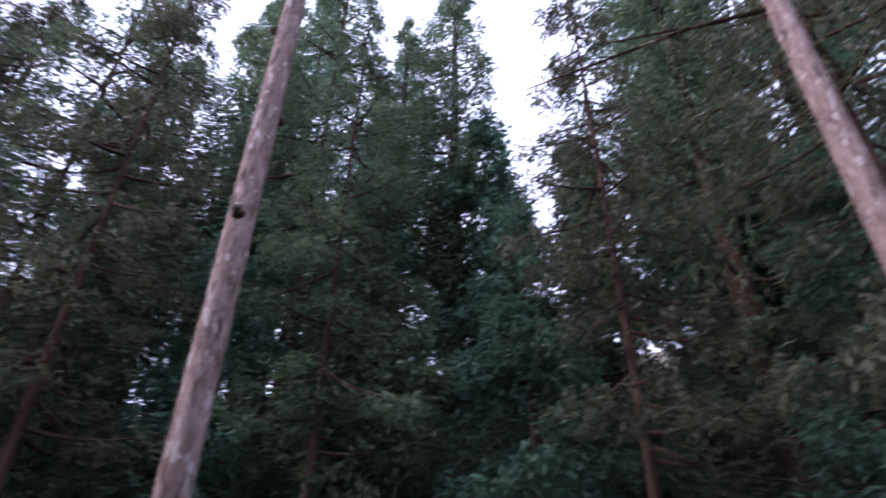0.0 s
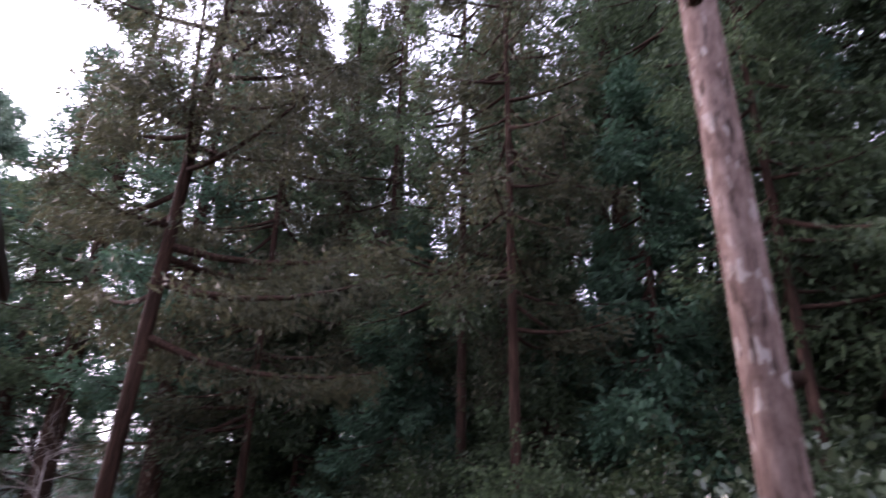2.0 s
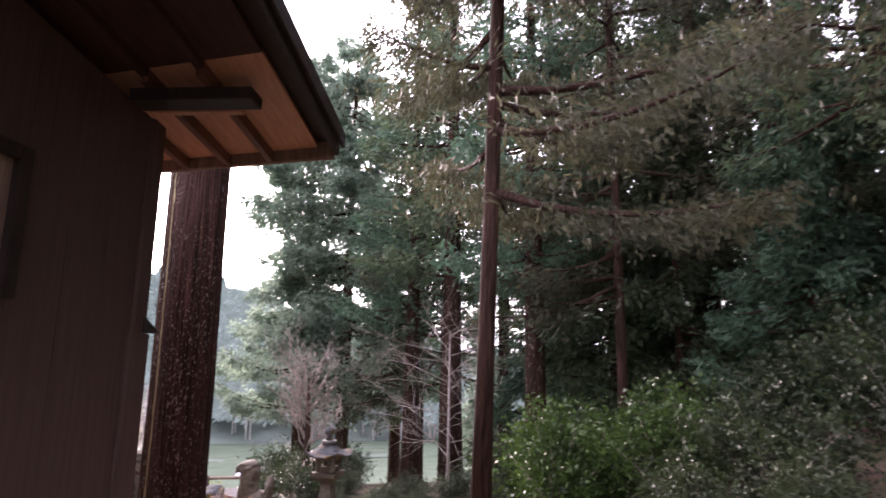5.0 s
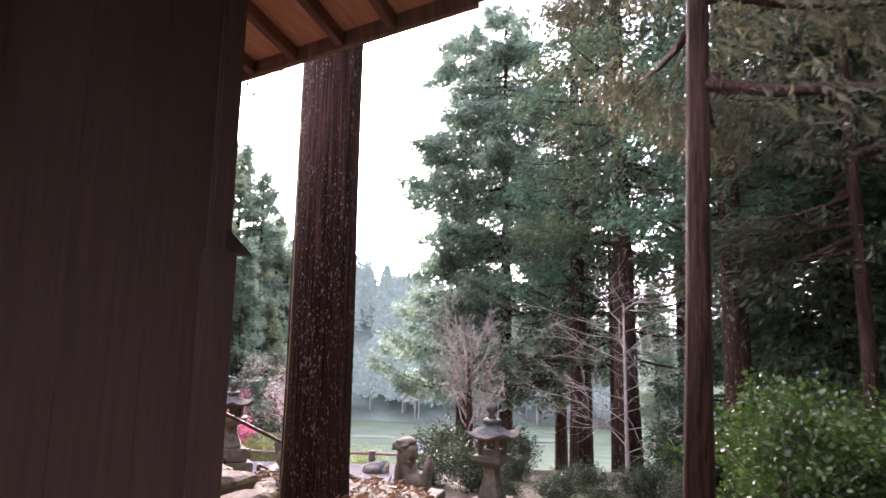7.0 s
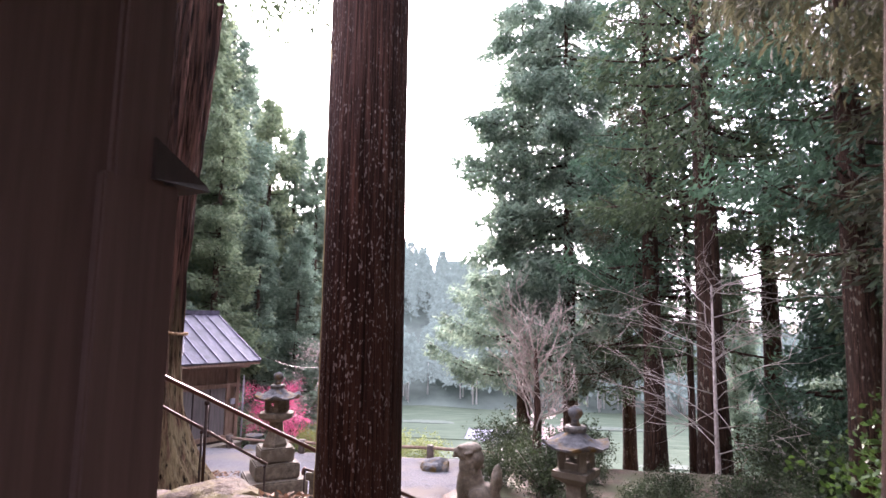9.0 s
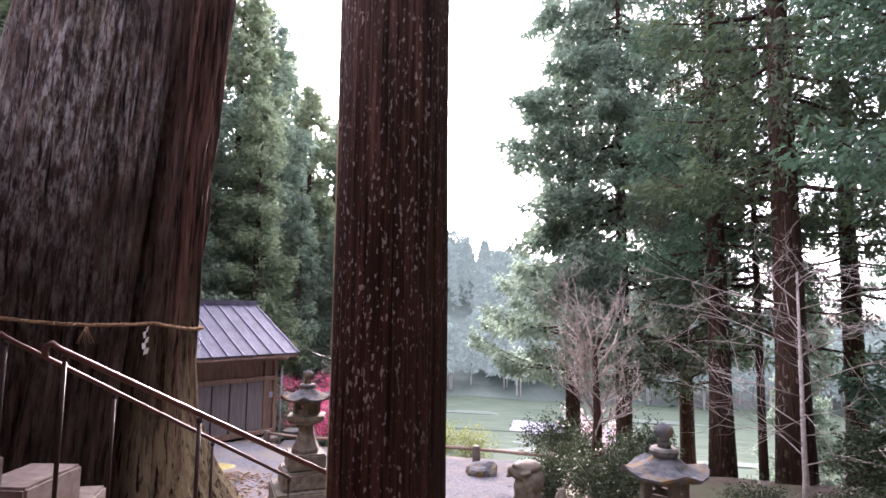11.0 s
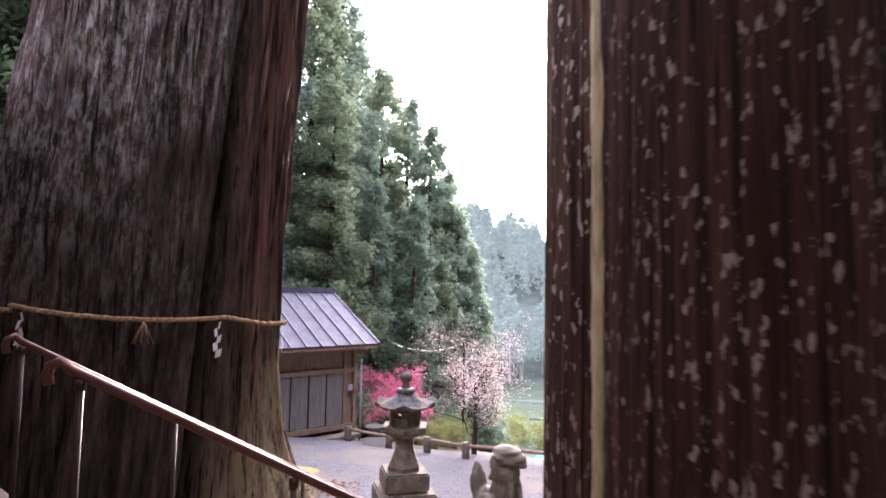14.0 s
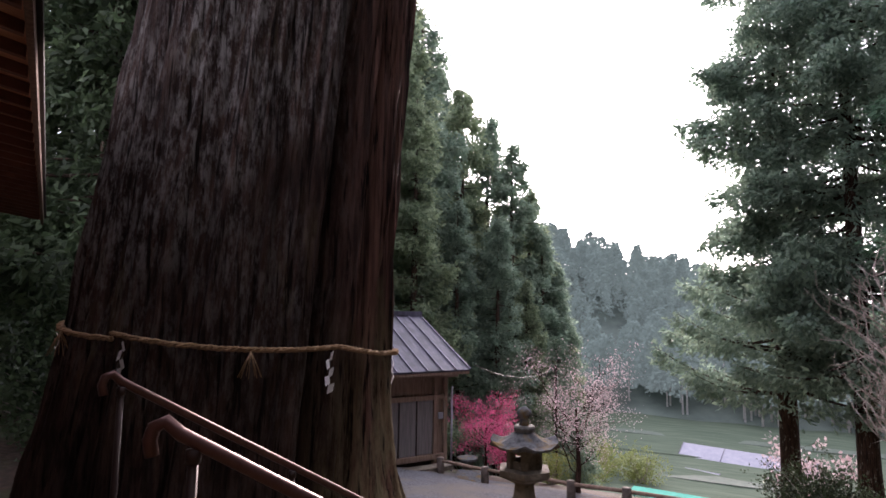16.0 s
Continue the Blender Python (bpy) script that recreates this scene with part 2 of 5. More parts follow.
M_TEAL = surface("teal_net", [(0.3, (0.06, 0.25, 0.19)), (0.7, (0.1, 0.34, 0.27))], 3, rough=1.0, bump=0.1, spec=0.02)
M_CONCRETE = surface("pale_slab", [(0.3, (0.17, 0.13, 0.11)), (0.7, (0.34, 0.27, 0.23))], 10, bump=0.3, dist=0.004)


# Lightened copies of the cedar needles, with haze and backlight put into the colour.
M_CEDAR_LIT = leaf_material("haze_lit_cedar_needles", (0.095, 0.14, 0.09), (0.27, 0.335, 0.205), 0.65)
M_CEDAR_HAZE = leaf_material("hazed_cedar_needles", (0.09, 0.145, 0.112), (0.25, 0.33, 0.24), 0.66)
M_BARK_POLE = bark_material("pole_bark", (0.035, 0.02, 0.015), (0.115, 0.064, 0.047), None, 0.06, 34)
M_BARK_YELLOW = bark_material("yellowed_bark", (0.035, 0.02, 0.014), (0.14, 0.08, 0.055), (0.36, 0.31, 0.285), 0.03, 46, 50, (0.2, 0.15, 0.07), 0.02, 0.42, None, 0.59)
# Dark copy of the eave boards: shade inside the gable beam, put into colour.
M_SOFFIT_SHADE = surface("shaded_soffit", [(0.3, (0.032, 0.013, 0.01)), (0.7, (0.075, 0.03, 0.022))], 5, (1, 6, 1), 0.7, 0.2, 0.003)
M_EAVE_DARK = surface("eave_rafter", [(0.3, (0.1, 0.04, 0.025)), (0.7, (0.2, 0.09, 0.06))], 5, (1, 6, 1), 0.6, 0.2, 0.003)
M_STONE_DARK = surface("dark_collar_stone", [(0.3, (0.05, 0.05, 0.045)), (0.7, (0.14, 0.13, 0.12))], 18, bump=0.5)
M_DARKPOST = surface("charred_post", [(0.3, (0.04, 0.03, 0.025)), (0.7, (0.12, 0.09, 0.075))], 10, bump=0.5)
M_SEAM = surface("seam_metal", [(0.3, (0.07, 0.065, 0.1)), (0.7, (0.15, 0.14, 0.19))], 5, rough=0.4, metal=0.5)
M_FIELD_DARK = surface("field_bank", [(0.3, (0.045, 0.068, 0.048)), (0.7, (0.085, 0.105, 0.08))], 1.5, bump=0.4)
# Ground toned like the hazed wood above it; the haze is in the colour.
M_HILLGROUND = surface("haze_toned_hillside", [(0.3, (0.055, 0.075, 0.065)), (0.7, (0.1, 0.13, 0.11))], 0.3)
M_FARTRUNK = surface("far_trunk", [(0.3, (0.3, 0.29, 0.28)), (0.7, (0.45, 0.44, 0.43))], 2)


# ---- mesh helpers ----
def from_bm(name, bm, mat, smooth=False):
    me = bpy.data.meshes.new(name)
    bm.to_mesh(me)
    bm.free()
    me.materials.append(mat)
    if smooth:
        me.shade_smooth()
    return me


def part(name, bm, mat, parent, label="", smooth=False, kind=""):
    ob = new(name, from_bm(name, bm, mat, smooth) if isinstance(bm, bmesh.types.BMesh) else bm)
    ob.parent = parent
    return tagged(ob, label, "", "", kind)


def thing(name, label, category, m=None, group=""):
    ob = new(name)
    if m is not None:
        ob.matrix_world = m
    return tagged(ob, label, category, group)


def box(bm, x0, x1, y0, y1, z0, z1, m=None, bevel=0.0):
    b = bmesh.new()
    bmesh.ops.create_cube(b, size=1, matrix=Matrix.Translation(((x0 + x1) / 2, (y0 + y1) / 2, (z0 + z1) / 2)) @ Matrix.Diagonal((x1 - x0, y1 - y0, z1 - z0, 1)))
    if bevel:
        bmesh.ops.bevel(b, geom=b.edges[:], offset=bevel, segments=2, affect="EDGES")
    if m is not None:
        bmesh.ops.transform(b, matrix=m, verts=b.verts)
    t = bpy.data.meshes.new("t")
    b.to_mesh(t)
    b.free()
    bm.from_mesh(t)
    bpy.data.meshes.remove(t)
    return bm


def one_box(*a, **k):
    return box(bmesh.new(), *a, **k)


def lathe(bm, profile, sides=24, turn=0.0, m=None):
    """A solid of revolution (or a prism for few sides) from (radius, z) pairs."""
    rings = []
    for r, z in profile:
        rings.append([bm.verts.new((r * math.cos(turn + 2 * math.pi * i / sides), r * math.sin(turn + 2 * math.pi * i / sides), z)) for i in range(sides)])
    for a, b in zip(rings, rings[1:]):
        for i in range(sides):
            bm.faces.new((a[i], a[(i + 1) % sides], b[(i + 1) % sides], b[i]))
    bm.faces.new(rings[0][::-1])
    bm.faces.new(rings[-1])
    if m is not None:
        bmesh.ops.transform(bm, matrix=m, verts=[v for r in rings for v in r])
    return bm


def tube(verts, faces, points, radii, sides=6):
    """Adds a tapered tube along points to vertex and face lists."""
    start = len(verts)
    pts = [Vector(p) for p in points]
    for i, (p, r) in enumerate(zip(pts, radii)):
        d = (pts[min(i + 1, len(pts) - 1)] - pts[max(i - 1, 0)]).normalized()
        a = d.cross(Vector((0.3, 0.1, 1)) if abs(d.z) < 0.95 else Vector((1, 0, 0))).normalized()
        b = d.cross(a)
        for k in range(sides):
            t = 2 * math.pi * k / sides
            verts.append(p + (a * math.cos(t) + b * math.sin(t)) * r)
    for i in range(len(pts) - 1):
        for k in range(sides):
            q = start + i * sides
            faces.append((q + k, q + (k + 1) % sides, q + sides + (k + 1) % sides, q + sides + k))
    faces.append(tuple(start + k for k in range(sides))[::-1])
    faces.append(tuple(start + (len(pts) - 1) * sides + k for k in range(sides)))


def mesh_of(name, verts, faces, mat, smooth=True):
    me = bpy.data.meshes.new(name)
    me.from_pydata([tuple(v) for v in verts], [], faces)
    me.materials.append(mat)
    if smooth:
        me.shade_smooth()
    return me


def broad_leaf_mesh(name, centres, dirs, lengths, widths, mat, rng):
    """Many oval leaves, each of six corners and folded along its rib."""
    n = len(centres)
    dirs = dirs / (np.linalg.norm(dirs, axis=1, keepdims=True) + 1e-9)
    side = np.cross(dirs, rng.normal(size=(n, 3)))
    side /= np.linalg.norm(side, axis=1, keepdims=True) + 1e-9
    up = np.cross(side, dirs)
    L, W = np.asarray(lengths)[:, None], np.asarray(widths)[:, None]
    v = np.stack([centres, centres + dirs * L * 0.3 + side * W * 0.9 + up * W * 0.25, centres + dirs * L * 0.68 + side * W * 0.75 + up * W * 0.15, centres + dirs * L - up * W * 0.3,
                  centres + dirs * L * 0.68 - side * W * 0.75 + up * W * 0.15, centres + dirs * L * 0.3 - side * W * 0.9 + up * W * 0.25], axis=1).reshape(-1, 3)
    me = bpy.data.meshes.new(name)
    me.vertices.add(6 * n)
    me.vertices.foreach_set("co", v.astype(np.float32).ravel())
    me.loops.add(6 * n)
    me.loops.foreach_set("vertex_index", np.arange(6 * n, dtype=np.int32))
    me.polygons.add(n)
    me.polygons.foreach_set("loop_start", np.arange(0, 6 * n, 6, dtype=np.int32))
    me.update(calc_edges=True)
    me.materials.append(mat)
    return me


def leaf_mesh(name, centres, dirs, lengths, widths, mat, rng):
    """Many small leaves or needle sprays: a diamond of two triangles each."""
    n = len(centres)
    dirs = dirs / (np.linalg.norm(dirs, axis=1, keepdims=True) + 1e-9)
    side = np.cross(dirs, rng.normal(size=(n, 3)))
    side /= np.linalg.norm(side, axis=1, keepdims=True) + 1e-9
    L, W = np.asarray(lengths)[:, None], np.asarray(widths)[:, None]
    bend = rng.normal(size=(n, 3)) * L * 0.12
    v = np.stack([centres, centres + dirs * L * 0.45 + side * W + bend, centres + dirs * L, centres + dirs * L * 0.5 - side * W + bend], axis=1).reshape(-1, 3)
    me = bpy.data.meshes.new(name)
    me.vertices.add(4 * n)
    me.vertices.foreach_set("co", v.astype(np.float32).ravel())
    me.loops.add(4 * n)
    me.loops.foreach_set("vertex_index", np.arange(4 * n, dtype=np.int32))
    me.polygons.add(n)
    me.polygons.foreach_set("loop_start", np.arange(0, 4 * n, 4, dtype=np.int32))
    me.update(calc_edges=True)
    me.materials.append(mat)
    return me


# ---- ground ----
def smooth01(a, b, x):
    t = min(1.0, max(0.0, (x - a) / (b - a)))
    return t * t * (3 - 2 * t)


def lerp_list(x, pts):
    for (x0, z0), (x1, z1) in zip(pts, pts[1:]):
        if x <= x1:
            t = min(1.0, max(0.0, (x - x0) / (x1 - x0)))
            return z0 + (z1 - z0) * t
    return pts[-1][1]


def ground_z(x, y):
    """Height of the ground: shrine terrace, court, slope to the valley, hill on the north."""
    z = lerp_list(x - 1.4 * smooth01(-0.1, 1.2, y) * smooth01(-9.5, -6.5, x), [(-3000, -14), (-62, -14), (-45, -12.5), (-30, -6.5), (-22, -3.5), (-20.5, -3.1), (-17.8, -2.5), (-12.6, -1.84), (-10.3, -1.8), (-8.4, -0.45), (-4, -0.38), (0, 0.05), (3, 0.1)])
    hill = smooth01(3.6, 11, y) * smooth01(-16, -6, x)
    z += hill * (y - 2.5) * 0.36 + smooth01(4, 30, x) * 6
    south = smooth01(-9, -25, y) * smooth01(-60, -20, x)
    z += south * 3
    if x < -95:
        z += smooth01(-92, -150, x) * (15 - 0.3 * max(-70, min(40, y)))
    z += 0.05 * noise.noise(Vector((x * 0.8, y * 0.8, 0))) + 0.25 * noise.noise(Vector((x * 0.12, y * 0.12, 3))) * smooth01(-17, -25, x)
    return z


def ground_axis(near_lo, near_hi, step, far):
    a = list(np.arange(near_lo, near_hi + 1e-6, step))
    s, v = step, near_hi
    while v < far:
        s *= 1.25
        v += s
        a.append(v)
    s, v = step, near_lo
    while v > -far:
        s *= 1.25
        v -= s
        a.insert(0, v)
    return a


gx, gy = ground_axis(-24, 4, 0.22, 1500), ground_axis(-12, 14, 0.25, 1500)
gv = [(x, y, ground_z(x, y)) for x in gx for y in gy]
gf = [(i * len(gy) + j, (i + 1) * len(gy) + j, (i + 1) * len(gy) + j + 1, i * len(gy) + j + 1) for i in range(len(gx) - 1) for j in range(len(gy) - 1)]
ground = tagged(new("ground", mesh_of("ground", gv, gf, M_GROUND)), "forest floor with brown leaf litter, gravel court and valley beyond", "ground", "", "structure")


# ---- trees ----
def crown_data(rng, base, top, radius, branches, sprays, leaf, droop=0.35, hang=0.5, taper=1.0, start=0.15):
    """Limb lines, and centres and directions of the needle sprays on them."""
    limbs, cs, ds = [], [], []
    for i in range(branches):
        f = (i + rng.random()) / branches
        h = base + (top - base) * f
        ln = radius * ((1 - f) ** (0.75 * taper) * 0.95 + 0.06) * (0.6 + 0.6 * rng.random())
        a = rng.random() * 6.283
        up = 0.25 - droop * rng.random()
        pts = []
        for k in range(6):
            s = k / 5
            pts.append((math.cos(a) * ln * s, math.sin(a) * ln * s, h + ln * (up * s - 0.45 * droop * s + 0.35 * s * s * (1 - f))))
        limbs.append((pts, 0.02 + 0.012 * ln))
        p = np.array(pts)
        n = max(6, int(sprays * (0.3 + ln / radius)))
        s = start + (1 - start) * rng.random(n) ** 0.7
        k = np.minimum((s * 5).astype(int), 4)
        u = (s * 5 - k)[:, None]
        c = p[k] * (1 - u) + p[k + 1] * u
        out = np.array([math.cos(a), math.sin(a), 0.1])
        side = np.array([-math.sin(a), math.cos(a), 0])
        spread = (1.05 - s) * 0.32 * ln + 0.06
        c = c + side * (rng.normal(size=n) * spread)[:, None] + np.array([0, 0, 1]) * (-np.abs(rng.normal(size=n)) * leaf * 1.3 * hang + rng.normal(size=n) * leaf * 0.4)[:, None]
        d = out * 0.7 + rng.normal(size=(n, 3)) * 0.5 + np.array([0, 0, -hang])
        cs.append(c)
        ds.append(d)
    return limbs, np.concatenate(cs), np.concatenate(ds)


def conifer_meshes(seed, height, radius, r0, base=0.35, branches=60, sprays=60, leaf=0.3, mat=None, bark=None, droop=0.5, hang=0.5, lean=0.0, slim=0.2, taper=1.0, fine=1):
    rng = np.random.default_rng(seed)
    v, f = [], []
    pts = [(lean * math.sin(k * 0.9) * 0.3, lean * (k / 9) ** 2, height * k / 9 - (0.4 if k == 0 else 0)) for k in range(10)]
    tube(v, f, pts, [r0 * (1.25 if k == 0 else 1) * (1 - 0.93 * (k / 9) ** 1.15) for k in range(10)], 14)
    trunk = mesh_of("trunk", v, f, bark)
    limbs, c, d = crown_data(rng, height * base, height * 0.99, radius, branches, sprays, leaf, droop, hang, taper)
    v, f = [], []
    for p, r in limbs:
        tube(v, f, p, [r * (1 - 0.85 * k / 5) for k in range(6)], 4)
    limb = mesh_of("branch", v, f, bark)
    n = len(c)
    c = np.repeat(c, fine, axis=0) + rng.normal(size=(n * fine, 3)) * leaf * (0.45 if fine > 1 else 0)
    d = np.repeat(d, fine, axis=0) + rng.normal(size=(n * fine, 3)) * 0.3
    n = len(c)
    crown = leaf_mesh("crown", c, d, leaf * (0.6 + 0.8 * rng.random(n)), leaf * slim * (0.6 + 0.8 * rng.random(n)), mat, rng)
    return trunk, limb, crown


def conifer(meshes, label, m, group=""):
    t = thing("cedar_tree", label, "tree", m, group)
    part("trunk", meshes[0], None, t)
    part("branch", meshes[1], None, t, kind="stuff")
    part("crown", meshes[2], None, t, kind="stuff")
    return t


def at_ground(x, y, rz=0, s=1.0, sink=0.1):
    return pose(x, y, ground_z(x, y) - sink, 0, 0, rz) @ Matrix.Diagonal((s, s, s, 1))


TALL = [conifer_meshes(10 + i, 22, 3.3, 0.34, 0.27, 95, 70, 0.22, (M_CEDAR, M_CEDAR_BLUE, M_CEDAR)[i], M_BARK, 0.5, 0.6, slim=0.16, fine=3) for i in range(3)]
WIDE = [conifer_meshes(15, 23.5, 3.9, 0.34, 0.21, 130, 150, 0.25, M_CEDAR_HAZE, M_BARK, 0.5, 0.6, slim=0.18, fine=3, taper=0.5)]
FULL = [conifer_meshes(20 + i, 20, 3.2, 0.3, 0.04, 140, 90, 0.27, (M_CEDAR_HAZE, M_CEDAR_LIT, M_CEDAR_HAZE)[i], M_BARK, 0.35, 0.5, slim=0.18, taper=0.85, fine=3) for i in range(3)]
POLE = [conifer_meshes(30 + i, 15, 2.2, 0.088, 0.2, 70, 60, 0.14, (M_CEDAR, M_CEDAR_BROWN, M_CEDAR)[i], M_BARK_POLE, 0.7, 0.7, slim=0.14, fine=4) for i in range(3)]
NEAR = [conifer_meshes(41, 17, 2.5, 0.094, 0.19, 80, 150, 0.105, M_CEDAR_BROWN, M_BARK_POLE, 0.5, 0.8, slim=0.11, fine=6)]
DENSE = [conifer_meshes(25, 18, 3.0, 0.26, 0.03, 120, 110, 0.27, M_CEDAR, M_BARK, 0.4, 0.6, slim=0.18, taper=0.8, fine=3)]
YOUNG = [conifer_meshes(45 + i, 8, 1.9, 0.08, 0.03, 70, 90, 0.17, (M_CEDAR, M_CEDAR_BLUE)[i], M_BARK_POLE, 0.6, 0.7, slim=0.16, fine=3) for i in range(2)]

# (x, y, kind, scale)
TREES = [
    (-18.8, 5.4, TALL, 1.0), (-22.6, 4.9, TALL, 0.95), (-30.4, 1.0, WIDE, 1.0), (-28.6, 2.9, WIDE, 0.97), (-25.5, 9.5, TALL, 1.0), (-20.5, 9.6, TALL, 1.0), (-16.0, 9.5, TALL, 0.95),
    (-33, 6, TALL, 1.05), (-18, 14, TALL, 1.0), (-14, 13, TALL, 1.0), (-26, 5.5, POLE, 1.4), (-24.5, 6.5, POLE, 1.4), (-28.5, 6.5, POLE, 1.4),
    (-7.53, 2.8, NEAR, 1.0), (-6.6, 7.7, POLE, 1.0), (-7.2, 9.8, POLE, 1.1), (-9.8, 8.9, POLE, 1.1), (0.3, 13.0, TALL, 0.85), (-3.0, 10.5, POLE, 1.2), (-11.5, 6.8, POLE, 1.2),
    (-12.5, 9.5, TALL, 0.8), (5.0, 8.3, TALL, 0.75), (-4.8, 6.6, POLE, 0.9), (-5.6, 12.5, TALL, 0.8), (-1.5, 14.5, TALL, 0.8), (7.0, 12, TALL, 0.8), (-9.5, 14.5, TALL, 0.8),
    (-13, 18, TALL, 0.9), (-2, 19, TALL, 0.9), (5, 18, YOUNG, 0.9), (-7, 19, TALL, 0.9), (7.5, 6, TALL, 0.8), (8, 1.5, TALL, 0.8), (-1.6, 7.4, POLE, 0.8), (2.2, 6.2, POLE, 0.8), (-16, 22, TALL, 1), (-10, 24, TALL, 1), (-4, 25, TALL, 1), (3, 24, TALL, 0.5), (9, 16, TALL, 0.9),
    (-30.5, -15.4, FULL, 1.24), (-33.0, -15.2, FULL, 1.23), (-38.7, -17.2, FULL, 1.32), (-36.7, -14.4, FULL, 1.16), (-39.2, -13.8, FULL, 1.16), (-36.9, -11.4, FULL, 1.0), (-39.1, -11.1, FULL, 0.93), (-38.4, -10.1, FULL, 0.79), (-39.5, -9.6, FULL, 0.72), (-40.7, -9.3, FULL, 0.59), (-28.9, -16.1, FULL, 1.11), (-26.7, -15.7, FULL, 0.92), (-28.5, -12.9, FULL, 0.81), (-31.2, -12.1, FULL, 0.66), (-32.9, -10.7, FULL, 0.67), (-35.2, -10.0, FULL, 0.57),
    (-17, -15, DENSE, 1.1), (-16.5, -11.5, DENSE, 1.0), (-15.5, -19, DENSE, 1.3), (-14.4, -9.9, DENSE, 0.65), (-19.5, -16.5, DENSE, 1.1), (-15.0, -13.5, DENSE, 1.0),
    (-1.0, 8.2, YOUNG, 0.9), (1.2, 7.4, YOUNG, 0.8), (2.8, 9.2, YOUNG, 1.0), (-3.6, 8.6, YOUNG, 0.9), (-6.0, 10.6, YOUNG, 1.0), (-8.4, 8.0, YOUNG, 0.8), (-5.2, 8.0, YOUNG, 0.7), (4.4, 5.4, YOUNG, 0.8), (5.8, 8.4, YOUNG, 1.0), (-1.8, 11.5, YOUNG, 1.1), (0.4, 13, YOUNG, 1.2), (-4.0, 13.4, YOUNG, 1.2),
    (3.4, 12.5, YOUNG, 1.2), (-10.6, 10.8, YOUNG, 1.0), (-8.5, 12.4, YOUNG, 1.1), (6.4, 3.6, YOUNG, 0.9), (-12.6, 12, YOUNG, 1.1), (5.6, 10.4, TALL, 0.9), (-27, 13, FULL, 0.62), (-31, 16, FULL, 0.7), (-22.5, 15, FULL, 0.6), (-35, 11.5, FULL, 0.62), (-19, 17, FULL, 0.6), (-13.5, 5.9, TALL, 0.75), (-13.5, 7.8, YOUNG, 1.2), (-15.2, 9, YOUNG, 1.3), (-12, 8.4, YOUNG, 1.1), (-16.8, 7.6, YOUNG, 1.0), (-15.5, 17, FULL, 0.6), (-25, 19, FULL, 0.7), (2.4, 15.5, YOUNG, 1.0), (7.4, 8.4, TALL, 0.9), (4.2, 4.2, POLE, 0.9), (7.2, 14.5, DENSE, 0.62), (9.2, 13, DENSE, 0.62), (1.2, 12.3, YOUNG, 1.35), (6.6, 10.2, YOUNG, 1.1), (-15.5, 12.0, TALL, 1.0), (-11.5, 15.8, TALL, 0.95), (-21.5, 12.6, TALL, 1.0), (-8.0, 16.6, TALL, 1.0), (-5.0, 15.0, TALL, 0.9),
]
for i, (x, y, kind, s) in enumerate(TREES):
    mesh = kind[i % len(kind)]
    lab = {id(TALL): "tall dark green cedar with bare lower trunk on the slope", id(POLE): "slender cedar pole with drooping branches among undergrowth", id(WIDE): "broad old cedar with a deep dark crown at the valley edge", id(DENSE): "dense dark green cedar with foliage to the ground in deep shade", id(YOUNG): "young bushy cedar with foliage to the ground in undergrowth",
           id(NEAR): "reddish slender cedar with browned drooping branches beside camellia bushes",
           id(FULL): "dense blue-green cedar with foliage to the ground behind the shed"}[id(kind)]
    conifer(mesh, lab, pose(x - 0.03, y, ground_z(x, y) - 0.1, 0, 6.3, 0) if kind is NEAR else at_ground(x, y, (i * 77) % 360, s), "cedars")


# ---- shrubs ----
def shrub_meshes(seed, rad, height, n, leaf, mat, slim=0.32, low=0.0):
    rng = np.random.default_rng(seed)
    v, f, cs, ds = [], [], [], []
    stems = 16
    for i in range(stems):
        a, ln = rng.random() * 6.283, rad * (0.3 + 0.7 * rng.random())
        tip = np.array([math.cos(a) * ln, math.sin(a) * ln, height * (1 - 0.5 * (ln / rad) ** 2) * (0.75 + 0.3 * rng.random())])
        pts = [tip * np.array([s, s, s ** 0.7]) for s in (0, 0.3, 0.6, 1.0)]
        tube(v, f, pts, [0.02 * rad + 0.006, 0.015 * rad + 0.004, 0.01, 0.004], 4)
        for k in range(n // stems // 8):
            s = max(low, rng.random() ** 0.5)
            c = tip * np.array([s, s, s ** 0.7]) + rng.normal(size=3) * rad * 0.2
            cs.append(c + rng.normal(size=(8, 3)) * leaf * 0.9)
            ds.append(rng.normal(size=(8, 3)) + np.array([0, 0, 0.3]) + c * 0.3)
    c, d = np.concatenate(cs), np.concatenate(ds)
    c[:, 2] = np.maximum(c[:, 2], 0.02)
    return mesh_of("stem", v, f, M_TWIG), broad_leaf_mesh("foliage", c, d, leaf * (0.7 + 0.6 * rng.random(len(c))), leaf * slim * (0.7 + 0.6 * rng.random(len(c))), mat, rng)


def shrub(meshes, name, label, m, group=""):
    t = thing(name, label, "shrub", m, group)
    part("stem", meshes[0], None, t, kind="stuff")
    part("foliage", meshes[1], None, t, kind="stuff")
    return t


